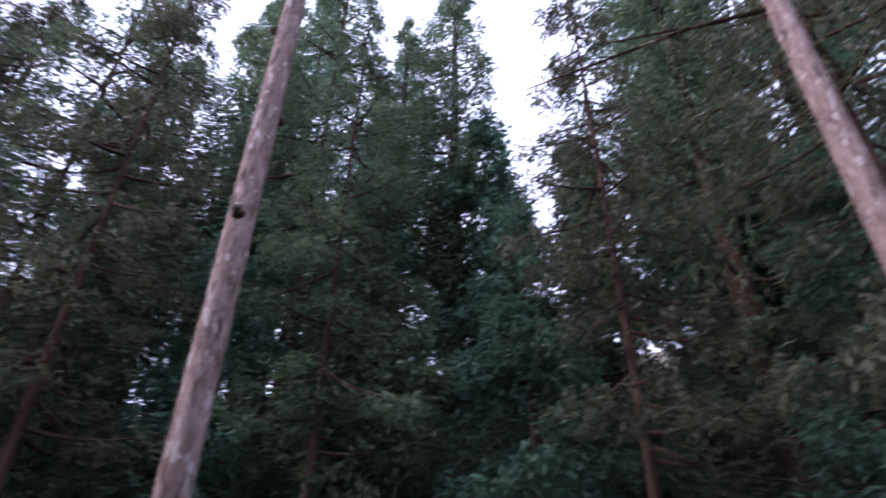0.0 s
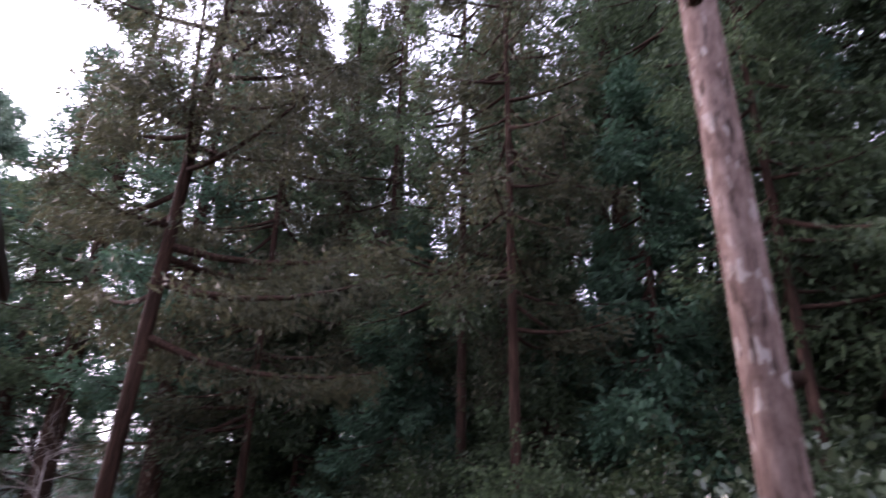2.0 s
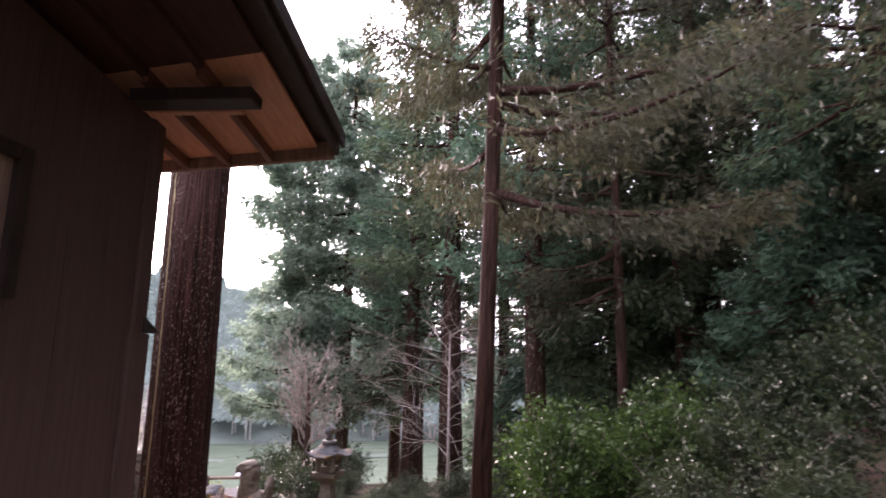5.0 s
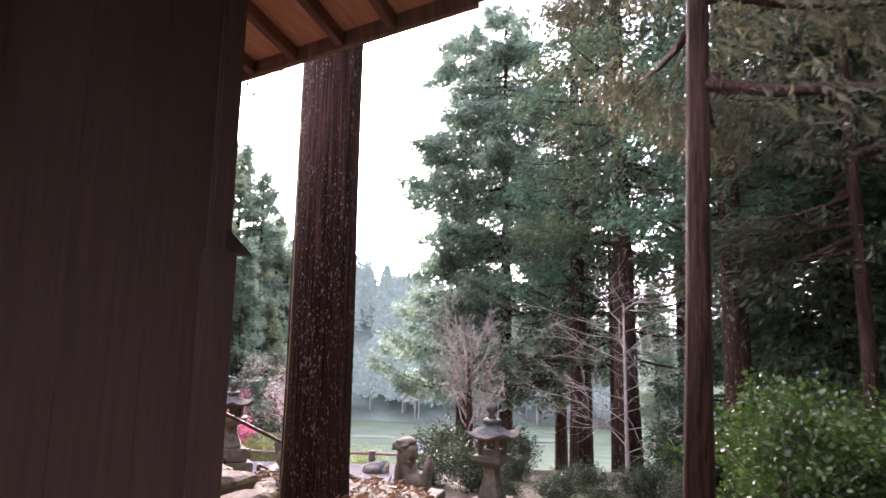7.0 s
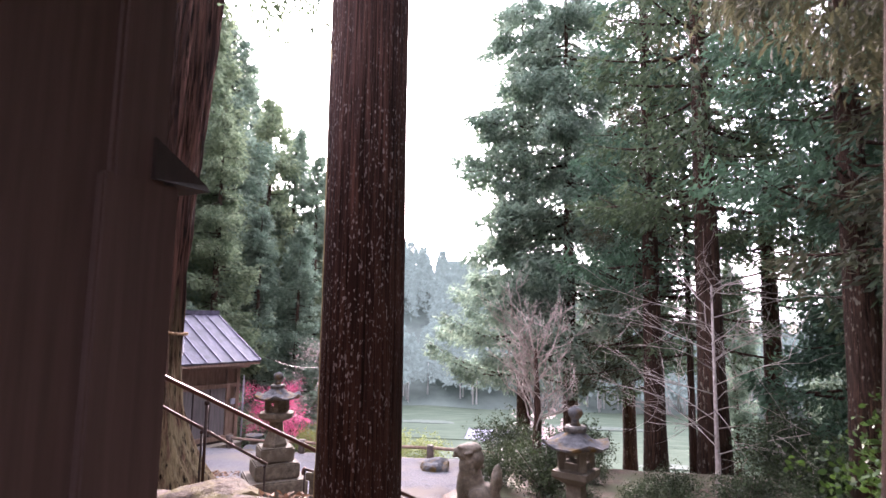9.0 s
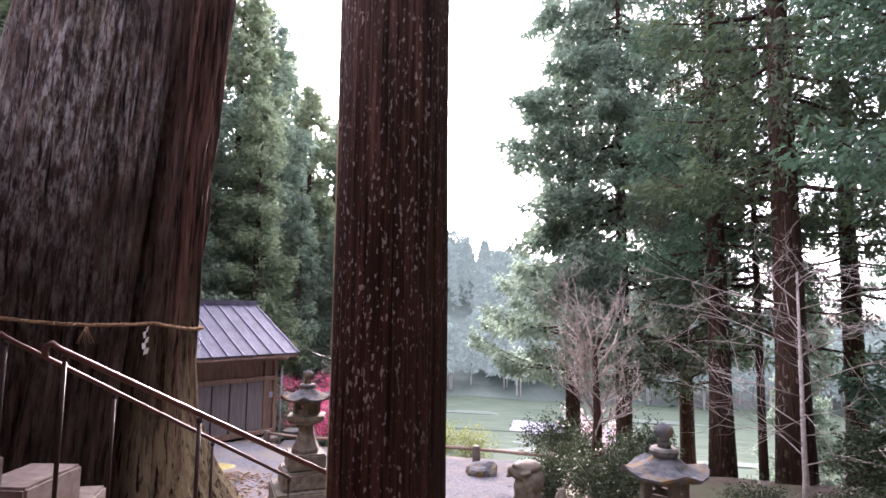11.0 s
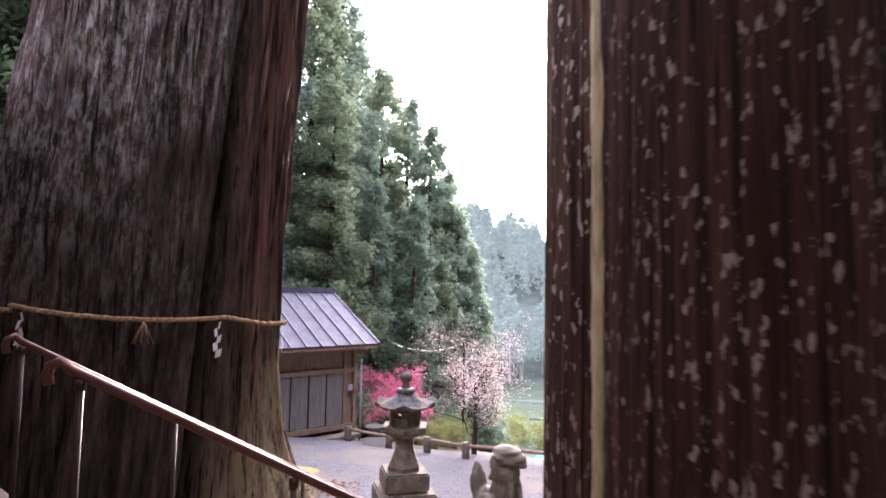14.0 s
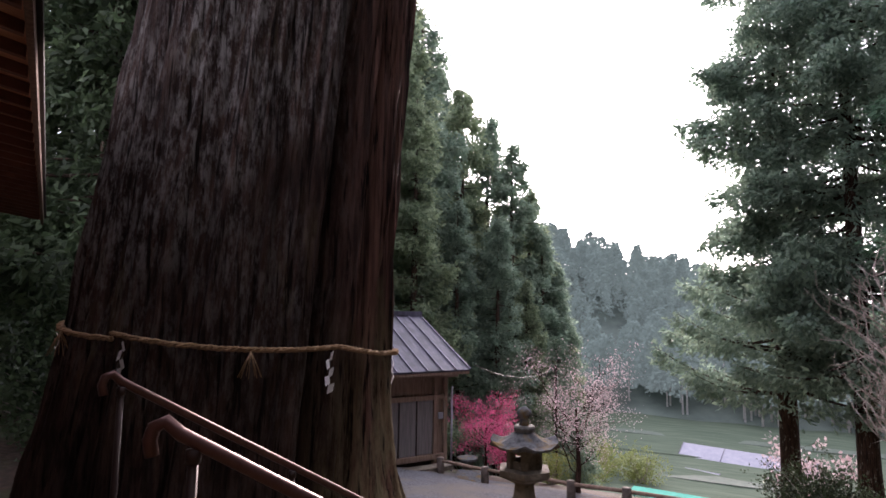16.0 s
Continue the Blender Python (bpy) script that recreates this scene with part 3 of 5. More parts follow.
DARK_SHRUB = [shrub_meshes(50 + i, 1.3, 1.9, 8000, 0.072, (M_SHRUB, M_CEDAR, M_SHRUB)[i]) for i in range(3)]
BIG_LEAF = shrub_meshes(60, 1.2, 2.0, 5200, 0.1, M_SHRUB_PALE, 0.3)
CAMELLIA = shrub_meshes(61, 1.2, 1.9, 7000, 0.075, M_SHRUB_LIGHT, 0.36)
SPOTS = []
rs = random.Random(5)
for gx_ in range(-14, 10):
    for gy_ in range(3, 12):
        x, y = gx_ * 1.5 + rs.uniform(-0.6, 0.6), gy_ * 1.7 + rs.uniform(-0.7, 0.7)
        if y > 5.6 and x > -17.5 and (y < 15 or rs.random() < 0.5):
            SPOTS.append((x, y, rs.uniform(0.7, 1.35) * (0.62 if y < 8.5 else 1.0)))
for i, (x, y, s) in enumerate(SPOTS):
    shrub(DARK_SHRUB[i % 3], "evergreen_shrub", "dark glossy evergreen shrub in the forest undergrowth", at_ground(x, y, i * 50, s), "undergrowth shrubs")
for x, y, s in ((-2.3, 4.9, 0.75), (-1.2, 5.3, 0.9), (0.4, 5.2, 0.85), (2.0, 4.8, 0.95)):
    shrub(BIG_LEAF, "broadleaf_shrub", "broad-leaved evergreen shrub with pale glossy leaves", at_ground(x, y, x * 90, s), "broadleaf shrubs")
for x, y, s in ((-9.3, 4.4, 0.8), (-10.4, 5.3, 1.0), (-8.0, 5.2, 0.7)):
    shrub(CAMELLIA, "camellia_bush", "bright green glossy camellia bush beside the slender cedar", at_ground(x, y, x * 50, s), "camellia bushes")
for x, y, s in ((-14.2, 1.3, 0.55), (-14.8, 0.5, 0.42), (-16.6, 1.2, 0.5), (-13.2, 2.6, 0.3), (-14.4, 3.4, 0.35), (-12.3, 3.2, 0.3), (-15.6, 2.2, 0.35), (-12.9, 1.7, 0.26), (-13.6, 4.2, 0.4), (-11.2, 2.4, 0.24), (-11.9, 4.4, 0.38), (-19.5, 0.6, 0.7), (-18.4, 2.2, 0.6)):
    shrub(DARK_SHRUB[0], "evergreen_shrub", "low dark evergreen shrub under the bare tree", at_ground(x, y, x * 70, s), "court shrubs")


for i, (x, y, s) in enumerate(((-6.2, 4.3, 0.4), (-5.4, 4.8, 0.4), (-4.6, 5.4, 0.42), (-4.2, 6.1, 0.5), (-6.5, 5.4, 0.6), (-3.4, 6.6, 0.6))):
    shrub(DARK_SHRUB[2 * (i % 2)], "evergreen_shrub", "low dark glossy shrub at the terrace side", at_ground(x, y, i * 64, s), "terrace shrubs")

for i, (x, y, s) in enumerate(((-14.2, -9.6, 1.3), (-13.9, -11.4, 1.5), (-16.4, -9.6, 1.5), (-14.8, -12.6, 1.6))):
    shrub(DARK_SHRUB[i % 3], "evergreen_shrub", "dark evergreen shrub behind the giant cedar and the hall", at_ground(x, y, i * 64, s), "hall shrubs")


# ---- bare trees ----
def bare_meshes(seed, height, spread, r0, boughs, depth, droopy=0.0, trunk_part=0.35, wood=None, stem=None):
    rng = random.Random(seed)
    v, f, tv, tf = [], [], [], []
    tips = []
    tube(tv, tf, [(0, 0, -0.2), (0.02, 0.01, height * trunk_part * 0.5), (0, 0.03, height * trunk_part), (0.03, 0, height * 0.7)], [r0 * 1.2, r0 * 0.9, r0 * 0.75, r0 * 0.3], 10)

    def grow(p, d, ln, r, lev):
        pts, q, e = [p], p.copy(), d.copy()
        for k in range(3):
            e = (e + Vector((rng.gauss(0, 0.18), rng.gauss(0, 0.18), rng.gauss(0, 0.12) + 0.06 - droopy * 0.15))).normalized()
            q = q + e * ln / 3
            pts.append(q.copy())
        tube(v, f, pts, [r, r * 0.85, r * 0.7, r * 0.5], 4 if lev else 5)
        if lev >= depth:
            tips.append(q.copy())
            return
        for c in range(3 if lev < 2 else 2):
            s = pts[rng.randint(1, 3)]
            side = Vector((rng.gauss(0, 1), rng.gauss(0, 1), rng.gauss(0.15, 0.5)))
            grow(s, (e + side * 0.75).normalized(), ln * rng.uniform(0.55, 0.8), max(0.0022, r * 0.62), lev + 1)

    for i in range(boughs):
        a = i * 2.4 + rng.uniform(-0.4, 0.4)
        z = height * (trunk_part * 0.75 + (0.7 - trunk_part * 0.75) * i / boughs)
        grow(Vector((0, 0, z)), Vector((math.cos(a), math.sin(a), 0.8 - droopy)).normalized(), spread * rng.uniform(0.4, 0.62), max(0.008, r0 * 0.2), 0)
    return mesh_of("trunk", tv, tf, stem or wood or M_TWIG), mesh_of("twig", v, f, wood or M_TWIG), np.array([tuple(p) for p in tips])


def bare_tree(meshes, label, m, name="bare_tree", blossom=None):
    t = thing(name, label, "tree", m)
    part("trunk", meshes[0], None, t)
    part("twig", meshes[1], None, t, kind="stuff")
    if blossom:
        part("blossom", blossom, None, t, kind="stuff")
    return t


def blossom_mesh(tips, n, size, mat, seed):
    rng = np.random.default_rng(seed)
    c = np.repeat(tips, n, axis=0) + rng.normal(size=(len(tips) * n, 3)) * 0.11
    return leaf_mesh("blossom", c, rng.normal(size=c.shape), size * (0.6 + 0.8 * rng.random(len(c))), size * 0.5 * (0.6 + 0.8 * rng.random(len(c))), mat, rng)


BARE = bare_meshes(3, 3.0, 1.15, 0.08, 18, 4, -0.35, 0.36, None, M_BARK_POLE)
WILD = bare_meshes(8, 4.8, 2.6, 0.05, 20, 3, 0.35, 0.15)
PLUM = bare_meshes(5, 2.3, 1.4, 0.06, 10, 3, 0, 0.25, M_BARK_POLE)
bare_tree(BARE, "leafless pollarded tree with upright pale twigs beside the court", at_ground(-15.15, 1.17, 0, 1.2))
bare_tree(WILD, "leafless sprawling tree with pale arching twigs under the cedars", at_ground(-16.6, 4.75, 40, 1.2))
bare_tree(PLUM, "small plum tree in pale pink blossom behind the log fence", at_ground(-19.3, -3.75, 0, 1.14), "plum_tree", blossom_mesh(PLUM[2], 34, 0.023, M_PALE_PINK, 2))
bare_tree(PLUM, "plum tree in pale blossom above the valley road", at_ground(-34.0, 2.0, 150, 1.5), "plum_tree", blossom_mesh(PLUM[2], 10, 0.09, M_PALE_PINK, 6))
bare_tree(PLUM, "flowering peach with magenta blossom beside the shed", at_ground(-21.2, -6.6, 30, 0.8), "peach_tree", blossom_mesh(PLUM[2], 40, 0.035, M_PINK, 8))
bare_tree(PLUM, "flowering peach with magenta blossom beside the shed", at_ground(-20.6, -5.8, 120, 0.5), "peach_tree", blossom_mesh(PLUM[2], 8, 0.08, M_PINK, 9))
SPRING = shrub_meshes(70, 0.8, 1.3, 3000, 0.06, M_YELLOW_GREEN, 0.3)
for x, y, s in ((-20.2, -5.0, 0.6), (-58, -7.5, 2.6), (-60, -11, 2.6), (-21.5, -4.9, 0.7), (-62, -14, 2.8), (-56, -10.5, 1.8)):
    shrub(SPRING, "spring_bush", "yellow-green bush in fresh leaf above the valley", at_ground(x, y, x * 30, s), "spring bushes")


# ---- great trunks ----
def trunk_r(a, z, r, H, flare, lobes, crease, rough, seed):
    s = z / H
    k = 1 + sum(amp * math.cos(n * (a - ph)) * (1 + 1.6 * math.exp(-z / r)) for n, amp, ph in lobes)
    for ca, depth, top in crease:
        d = (a - ca + math.pi) % (2 * math.pi) - math.pi
        k -= depth * math.exp(-(d / 0.09) ** 2) * (1 - smooth01(top * 0.6, top, z))
    if r > 0.9:
        d = (a + 0.62 + math.pi) % (2 * math.pi) - math.pi
        k += 0.34 * math.exp(-(d / 0.5) ** 2) * math.exp(-max(0.0, z - 1.5) / 7.0)
        d = (a - 2.05 + math.pi) % (2 * math.pi) - math.pi
        k += 1.0 * math.exp(-(d / 0.42) ** 2) * math.exp(-max(0.0, z - 0.6) / 0.75)
        d = (a - 1.35 + math.pi) % (2 * math.pi) - math.pi
        k += 0.16 * math.exp(-(d / 0.2) ** 2) * math.exp(-max(0.0, z - 1.0) / 0.9)
        w = smooth01(1.3, 1.6, a) * (1 - smooth01(2.6, 2.9, a))
        k -= w * 0.045 * abs(math.sin(a * 15 + 1.6 * noise.noise(Vector((a * 2, 0, z * 0.35)))))
        k += 0.045 * noise.noise(Vector((math.cos(a) * 24, math.sin(a) * 24, z * 1.1))) + 0.02 * noise.noise(Vector((math.cos(a) * 60, math.sin(a) * 60, z * 2.5)))
    k += rough * noise.noise(Vector((math.cos(a) * 4, math.sin(a) * 4, z * 0.4 + seed))) + rough * 0.8 * noise.noise(Vector((math.cos(a) * 15, math.sin(a) * 15, z * 0.5 + seed)))
    k += rough * 0.5 * abs(noise.noise(Vector((math.cos(a) * 34, math.sin(a) * 34, z * 0.9 + seed))))
    return r * (1 + flare * math.exp(-z / (r * 1.0)) + 0.35 * flare * math.exp(-z / 0.25)) * (1 - 0.25 * s) * k


def great_trunk(name, label, base, z1, r, lobes, mat, flare=0.5, lean=(0, 0), cols=96, rows=60, rough=0.05, seed=0, crease=(), knots=0):
    """A large trunk with fluted bark ridges, knots and root flare."""
    t = thing(name, label, "tree", pose(*base))
    v, f, H = [], [], z1 - base[2]
    for j in range(rows + 1):
        z = (j / rows) ** 1.5 * H
        for i in range(cols):
            a = 2 * math.pi * i / cols
            k = trunk_r(a, z, r, H, flare, lobes, crease, rough, seed)
            v.append((math.cos(a) * k + lean[0] * z / H, math.sin(a) * k + lean[1] * z / H, z))
    for j in range(rows):
        for i in range(cols):
            f.append((j * cols + i, j * cols + (i + 1) % cols, (j + 1) * cols + (i + 1) % cols, (j + 1) * cols + i))
    part("bark", mesh_of("bark", v, f, mat), None, t)
    for k in range(knots):
        a, z = k * 2.3 + 4.2, 1.0 + k * 0.62
        v, f = [], []
        tube(v, f, [(math.cos(a) * r * 0.8, math.sin(a) * r * 0.8, z), (math.cos(a) * r * 1.5, math.sin(a) * r * 1.5, z + r * 0.2)], [r * 0.5, r * 0.25], 7)
        part("knot", mesh_of("knot", v, f, M_BARK), None, t)
    return t


GREAT = dict(r=1.02, H=18.3, flare=0.34, lobes=[(2, 0.035, 0.4), (3, 0.03, 0.1), (7, 0.014, 0.2)], crease=[(1.22, 0.34, 6.2), (0.35, 0.07, 9.0), (1.62, 0.1, 7.0), (1.9, 0.1, 5.0), (0.85, 0.08, 5.0)], rough=0.05, seed=0)
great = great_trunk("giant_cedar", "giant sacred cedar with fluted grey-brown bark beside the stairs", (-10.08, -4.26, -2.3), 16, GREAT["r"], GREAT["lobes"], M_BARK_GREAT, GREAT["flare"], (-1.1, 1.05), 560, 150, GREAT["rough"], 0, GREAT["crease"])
rngb = np.random.default_rng(77)
v, f = [], []
bp = [Vector((0.0, 0.8, 7.3)), Vector((0.3, 1.8, 7.4)), Vector((0.55, 2.4, 7.0)), Vector((0.7, 2.95, 6.3))]
tube(v, f, bp, [0.09, 0.06, 0.035, 0.01], 6)
part("limb", mesh_of("limb", v, f, M_BARK), None, great)
cc = np.array([tuple(bp[2].lerp(bp[3], rngb.random())) for _ in range(900)]) + rngb.normal(size=(900, 3)) * (0.22, 0.3, 0.16)
part("needle_spray", leaf_mesh("needle_spray", cc, rngb.normal(size=(900, 3)) * 0.5 + np.array([0.1, 0.3, -0.9]), np.full(900, 0.12), np.full(900, 0.016), M_CEDAR, rngb), None, great, kind="stuff")
t1 = great_trunk("lichened_cedar", "straight reddish cedar trunk spotted with pale lichen at the terrace edge", (-7.68, -0.06, -0.85), 18, 0.262, [(2, 0.03, 0.4), (5, 0.015, 1)], M_BARK_RED, 0.16, (0, 0), 120, 90, 0.035, 3)
great_trunk("lichened_cedar", "second reddish cedar trunk with yellowed bark just below the terrace", (-8.18, -0.32, -0.95), 18, 0.165, [(2, 0.03, 1.4), (5, 0.015, 0)], M_BARK_YELLOW, 0.15, (0, 0), 100, 90, 0.04, 9)
v, f = [], []
for j in range(161):
    z = 0.02 + j * 0.06
    for i in range(9):
        a = -1.78 + (0.56 + 0.1 * noise.noise(Vector((3, 0, z * 4))) + 0.06 * noise.noise(Vector((0, 7, z * 13)))) * i / 8
        k = trunk_r(a, z, 0.262, 18.85, 0.16, [(2, 0.03, 0.4), (5, 0.015, 1)], (), 0.035, 3) + (0.004 if 0 < i < 8 else -0.004)
        v.append((math.cos(a) * k, math.sin(a) * k, z))
f = [(j * 9 + i, j * 9 + i + 1, (j + 1) * 9 + i + 1, (j + 1) * 9 + i) for j in range(160) for i in range(8)]
part("lichen", mesh_of("lichen", v, f, M_LICHEN), None, t1, "yellow-green lichen down one edge of the trunk")
great_trunk("slender_tree", "slender pinkish bare trunk with dark knots beside the hall", (-0.85, 1.96, 0.0), 9, 0.06, [(2, 0.04, 0)], M_BARK_PALE, 0.2, (0, 0), 24, 60, 0.06, 5, (), 7)
p2 = great_trunk("slender_tree", "slender pinkish bare trunk near the forest edge", (1.9, 2.0, 0.0), 9, 0.068, [(2, 0.04, 0)], M_BARK_PALE, 0.2, (0, 0), 24, 60, 0.06, 6, (), 3)

v, f = [], []
tube(v, f, [(0, 0, 4.45), (-0.45, 0.2, 4.5), (-0.9, 0.35, 4.4), (-1.4, 0.5, 4.28)], [0.02, 0.014, 0.01, 0.004], 6)
tube(v, f, [(-0.5, 0.2, 4.5), (-0.8, 0.5, 4.75), (-1.0, 0.6, 5.1)], [0.01, 0.007, 0.003], 5)
part("branch", mesh_of("branch", v, f, M_BARK), None, p2)

# ---- sacred rope ----
rope = thing("sacred_rope", "twisted straw rope with paper streamers tied round the giant cedar", "rope", pose(-10.08, -4.26, -2.3))


def rope_point(a, out=0.03):
    z = 3.04 + 0.08 * math.cos(a + 0.9) - 0.05 * abs(math.sin(a * 2.2 + 0.3))
    k = max(trunk_r(a + e, z, GREAT["r"], GREAT["H"], GREAT["flare"], GREAT["lobes"], (), GREAT["rough"] * 0.5, 0) for e in (-0.1, 0, 0.1)) + out
    return Vector((math.cos(a) * k - 1.1 * z / GREAT["H"], math.sin(a) * k + 1.05 * z / GREAT["H"], z))


for strand in range(3):
    v, f, pts = [], [], []
    for i in range(721):
        a = 2 * math.pi * i / 720
        w = a * 62 + strand * 2.094
        p = rope_point(a)
        pts.append(p + Vector((math.cos(a) * math.cos(w), math.sin(a) * math.cos(w), math.sin(w))) * 0.0095)
    tube(v, f, pts, [0.009] * len(pts), 5)
    part("strand", mesh_of("strand", v, f, M_ROPE), None, rope)
for k, a in enumerate((0.12, 1.2, -0.75, 2.3, 3.4, 4.6)):
    p = rope_point(a, 0.07)
    bm = bmesh.new()
    tx = Vector((-math.sin(a), math.cos(a), 0))
    for j in range(5):
        o = p + tx * (0.012 * (-1) ** j) + Vector((0, 0, -0.05 - j * 0.05))
        w = 0.009 + 0.003 * j
        q = [bm.verts.new(o + tx * sx * w + Vector((math.cos(a) * 0.01 * (-1) ** j * sz, math.sin(a) * 0.01 * (-1) ** j * sz, sz * 0.034))) for sx, sz in ((-1, -1), (1, -0.6), (1, 1), (-1, 0.6))]
        bm.faces.new(q)
    bmesh.ops.solidify(bm, geom=bm.faces[:], thickness=0.002)
    part("paper_streamer", bm, M_PAPER, rope)
for a in (0.75, -0.4):
    p = rope_point(a, 0.05)
    v, f = [], []
    for j in range(16):
        an = j * 0.7
        tube(v, f, [p + Vector((0, 0, -0.01)), p + Vector((0.035 * math.cos(an), 0.035 * math.sin(an), -0.08)), p + Vector((0.07 * math.cos(an), 0.07 * math.sin(an), -0.16))], [0.004, 0.003, 0.002], 3)
    part("tassel", mesh_of("tassel", v, f, M_ROPE), None, rope)

# ---- shrine hall ----
HALL = pose(-5.445, 0.08, 0, 0, 0, -16.9)


def to_roof(bm):
    """Raises the top of a wall to the sloping soffit."""
    for vtx in bm.verts:
        if vtx.co.z > 1.3:
            vtx.co.z = 2.38 + 0.11 * (vtx.co.x + 0.43 - 0.2 * min(0.0, vtx.co.y))
    return bm


hall = thing("shrine_hall", "dark brown boarded shrine hall with deep eaves beside the terrace", "building", HALL)
part("wall", to_roof(one_box(0.02, 9, -0.12, -0.012, -0.6, 2.38)), M_WALL, hall)
for i in range(30):
    x0 = 0.1 + i * 0.3
    part("board", to_roof(one_box(x0, x0 + 0.2985, -0.012, 0.0 + 0.001 * (i % 2), 0.0, 2.38, bevel=0.001)), M_WALL, hall)
bm = one_box(0.02, 0.12, -12.87, -0.13, -0.6, 2.42)
for vtx in bm.verts:
    vtx.co.x += 0.2 * (vtx.co.y + 0.13)
part("gable_wall", bm, M_WALL, hall)
part("rear_wall", to_roof(one_box(8.88, 9.0, -13, -0.13, -0.6, 2.7)), M_WALL, hall)
part("back_wall", to_roof(one_box(-2.4, 8.87, -13, -12.88, -0.6, 2.38)), M_WALL, hall)
part("corner_post", to_roof(one_box(0.0, 0.13, -0.12, 0.02, -0.6, 2.38, bevel=0.008)), M_WALL, hall)
part("skirt_post", one_box(-0.035, 0.15, -0.14, 0.024, -0.6, 1.17, bevel=0.006), M_WALL, hall)
bm = bmesh.new()
vv = [bm.verts.new(p) for p in ((-0.115, -0.16, 1.174), (0.04, -0.16, 1.174), (0.04, 0.034, 1.174), (-0.115, 0.034, 1.174), (-0.108, -0.16, 1.19), (0.04, -0.16, 1.27), (0.04, 0.028, 1.27), (-0.108, 0.028, 1.19))]
for q in ((0, 3, 2, 1), (4, 5, 6, 7), (0, 1, 5, 4), (1, 2, 6, 5), (2, 3, 7, 6), (3, 0, 4, 7)):
    bm.faces.new([vv[k] for k in q])
part("skirt_cap", bm, M_DARKWOOD, hall)
part("base_beam", one_box(0.15, 8.9, 0.002, 0.05, -0.6, -0.05, bevel=0.005), M_DARKWOOD, hall)
WEST, TIP_Z, SLOPE = -0.43, 2.40, 0.11


def roof_box(x0, x1, y0, y1, z0, z1, bevel=0.0):
    """A box in the roof: the west eave runs askew, and the roof rises gently to the east."""
    bm = one_box(x0, x1, y0, y1, z0, z1, bevel=bevel)
    for vtx in bm.verts:
        x, y, z = vtx.co
        vtx.co = (x + 0.215 * (y - 0.93), y, z + TIP_Z + SLOPE * (x - WEST))
    return bm


part("roof_sheet", roof_box(WEST - 0.04, 9.3, -13.6, 0.96, 0.12, 0.17), M_DARKWOOD, hall)
part("roof_edge", roof_box(WEST - 0.06, 9.3, 0.96, 0.99, 0.02, 0.18, 0.004), M_DARKWOOD, hall)
part("roof_edge", roof_box(WEST - 0.1, 9.3, 0.992, 1.02, 0.09, 0.2, 0.004), M_DARKWOOD, hall)
part("eave_board", roof_box(WEST - 0.07, WEST - 0.03, -13.6, 0.958, 0.0, 0.12, 0.004), M_OLDWOOD, hall)
part("eave_board", roof_box(WEST - 0.1, WEST - 0.03, -13.6, 0.958, 0.122, 0.2, 0.004), M_DARKWOOD, hall)
# Outer bay in the bright tone, inner bay in the tone that paints shade.
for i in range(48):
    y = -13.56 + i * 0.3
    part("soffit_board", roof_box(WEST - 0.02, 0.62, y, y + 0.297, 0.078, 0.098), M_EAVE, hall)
    part("soffit_board", roof_box(0.622, 9.2, y, y + 0.297, 0.078, 0.098), M_SOFFIT_SHADE, hall, "dark red-brown soffit board with the inner eave's shade in its colour")
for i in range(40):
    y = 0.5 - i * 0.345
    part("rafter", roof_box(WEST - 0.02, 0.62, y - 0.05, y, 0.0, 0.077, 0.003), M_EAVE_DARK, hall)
    part("rafter", roof_box(0.622, 9.1, y - 0.05, y, 0.03, 0.077, 0.003), M_SOFFIT_SHADE, hall, "dark red-brown rafter with the inner eave's shade in its colour")
# The orange strip paints the light on the dark beam's lower face.
part("gable_beam", one_box(0.2, 0.26, 0.03, 0.6, 2.425, 2.455, bevel=0.006), M_EAVE, hall)
part("gable_beam", one_box(0.261, 0.42, 0.03, 0.72, 2.43, 2.5, bevel=0.006), M_DARKWOOD, hall)
win = new("window")
win.parent = hall
win.location = (1.06, 0.0, 1.605)
part("frame_side", one_box(-0.05, 0.02, 0.004, 0.05, -0.32, 0.32, bevel=0.005), M_DARKWOOD, win)
part("frame_side", one_box(0.85, 0.92, 0.004, 0.05, -0.32, 0.32, bevel=0.005), M_DARKWOOD, win)
part("frame_head", one_box(0.02, 0.85, 0.004, 0.05, 0.26, 0.32, bevel=0.005), M_DARKWOOD, win)
part("frame_sill", one_box(0.02, 0.85, 0.004, 0.05, -0.32, -0.26, bevel=0.005), M_DARKWOOD, win)
part("pane", one_box(0.02, 0.85, 0.004, 0.014, -0.26, 0.26), M_OLDWOOD, win)

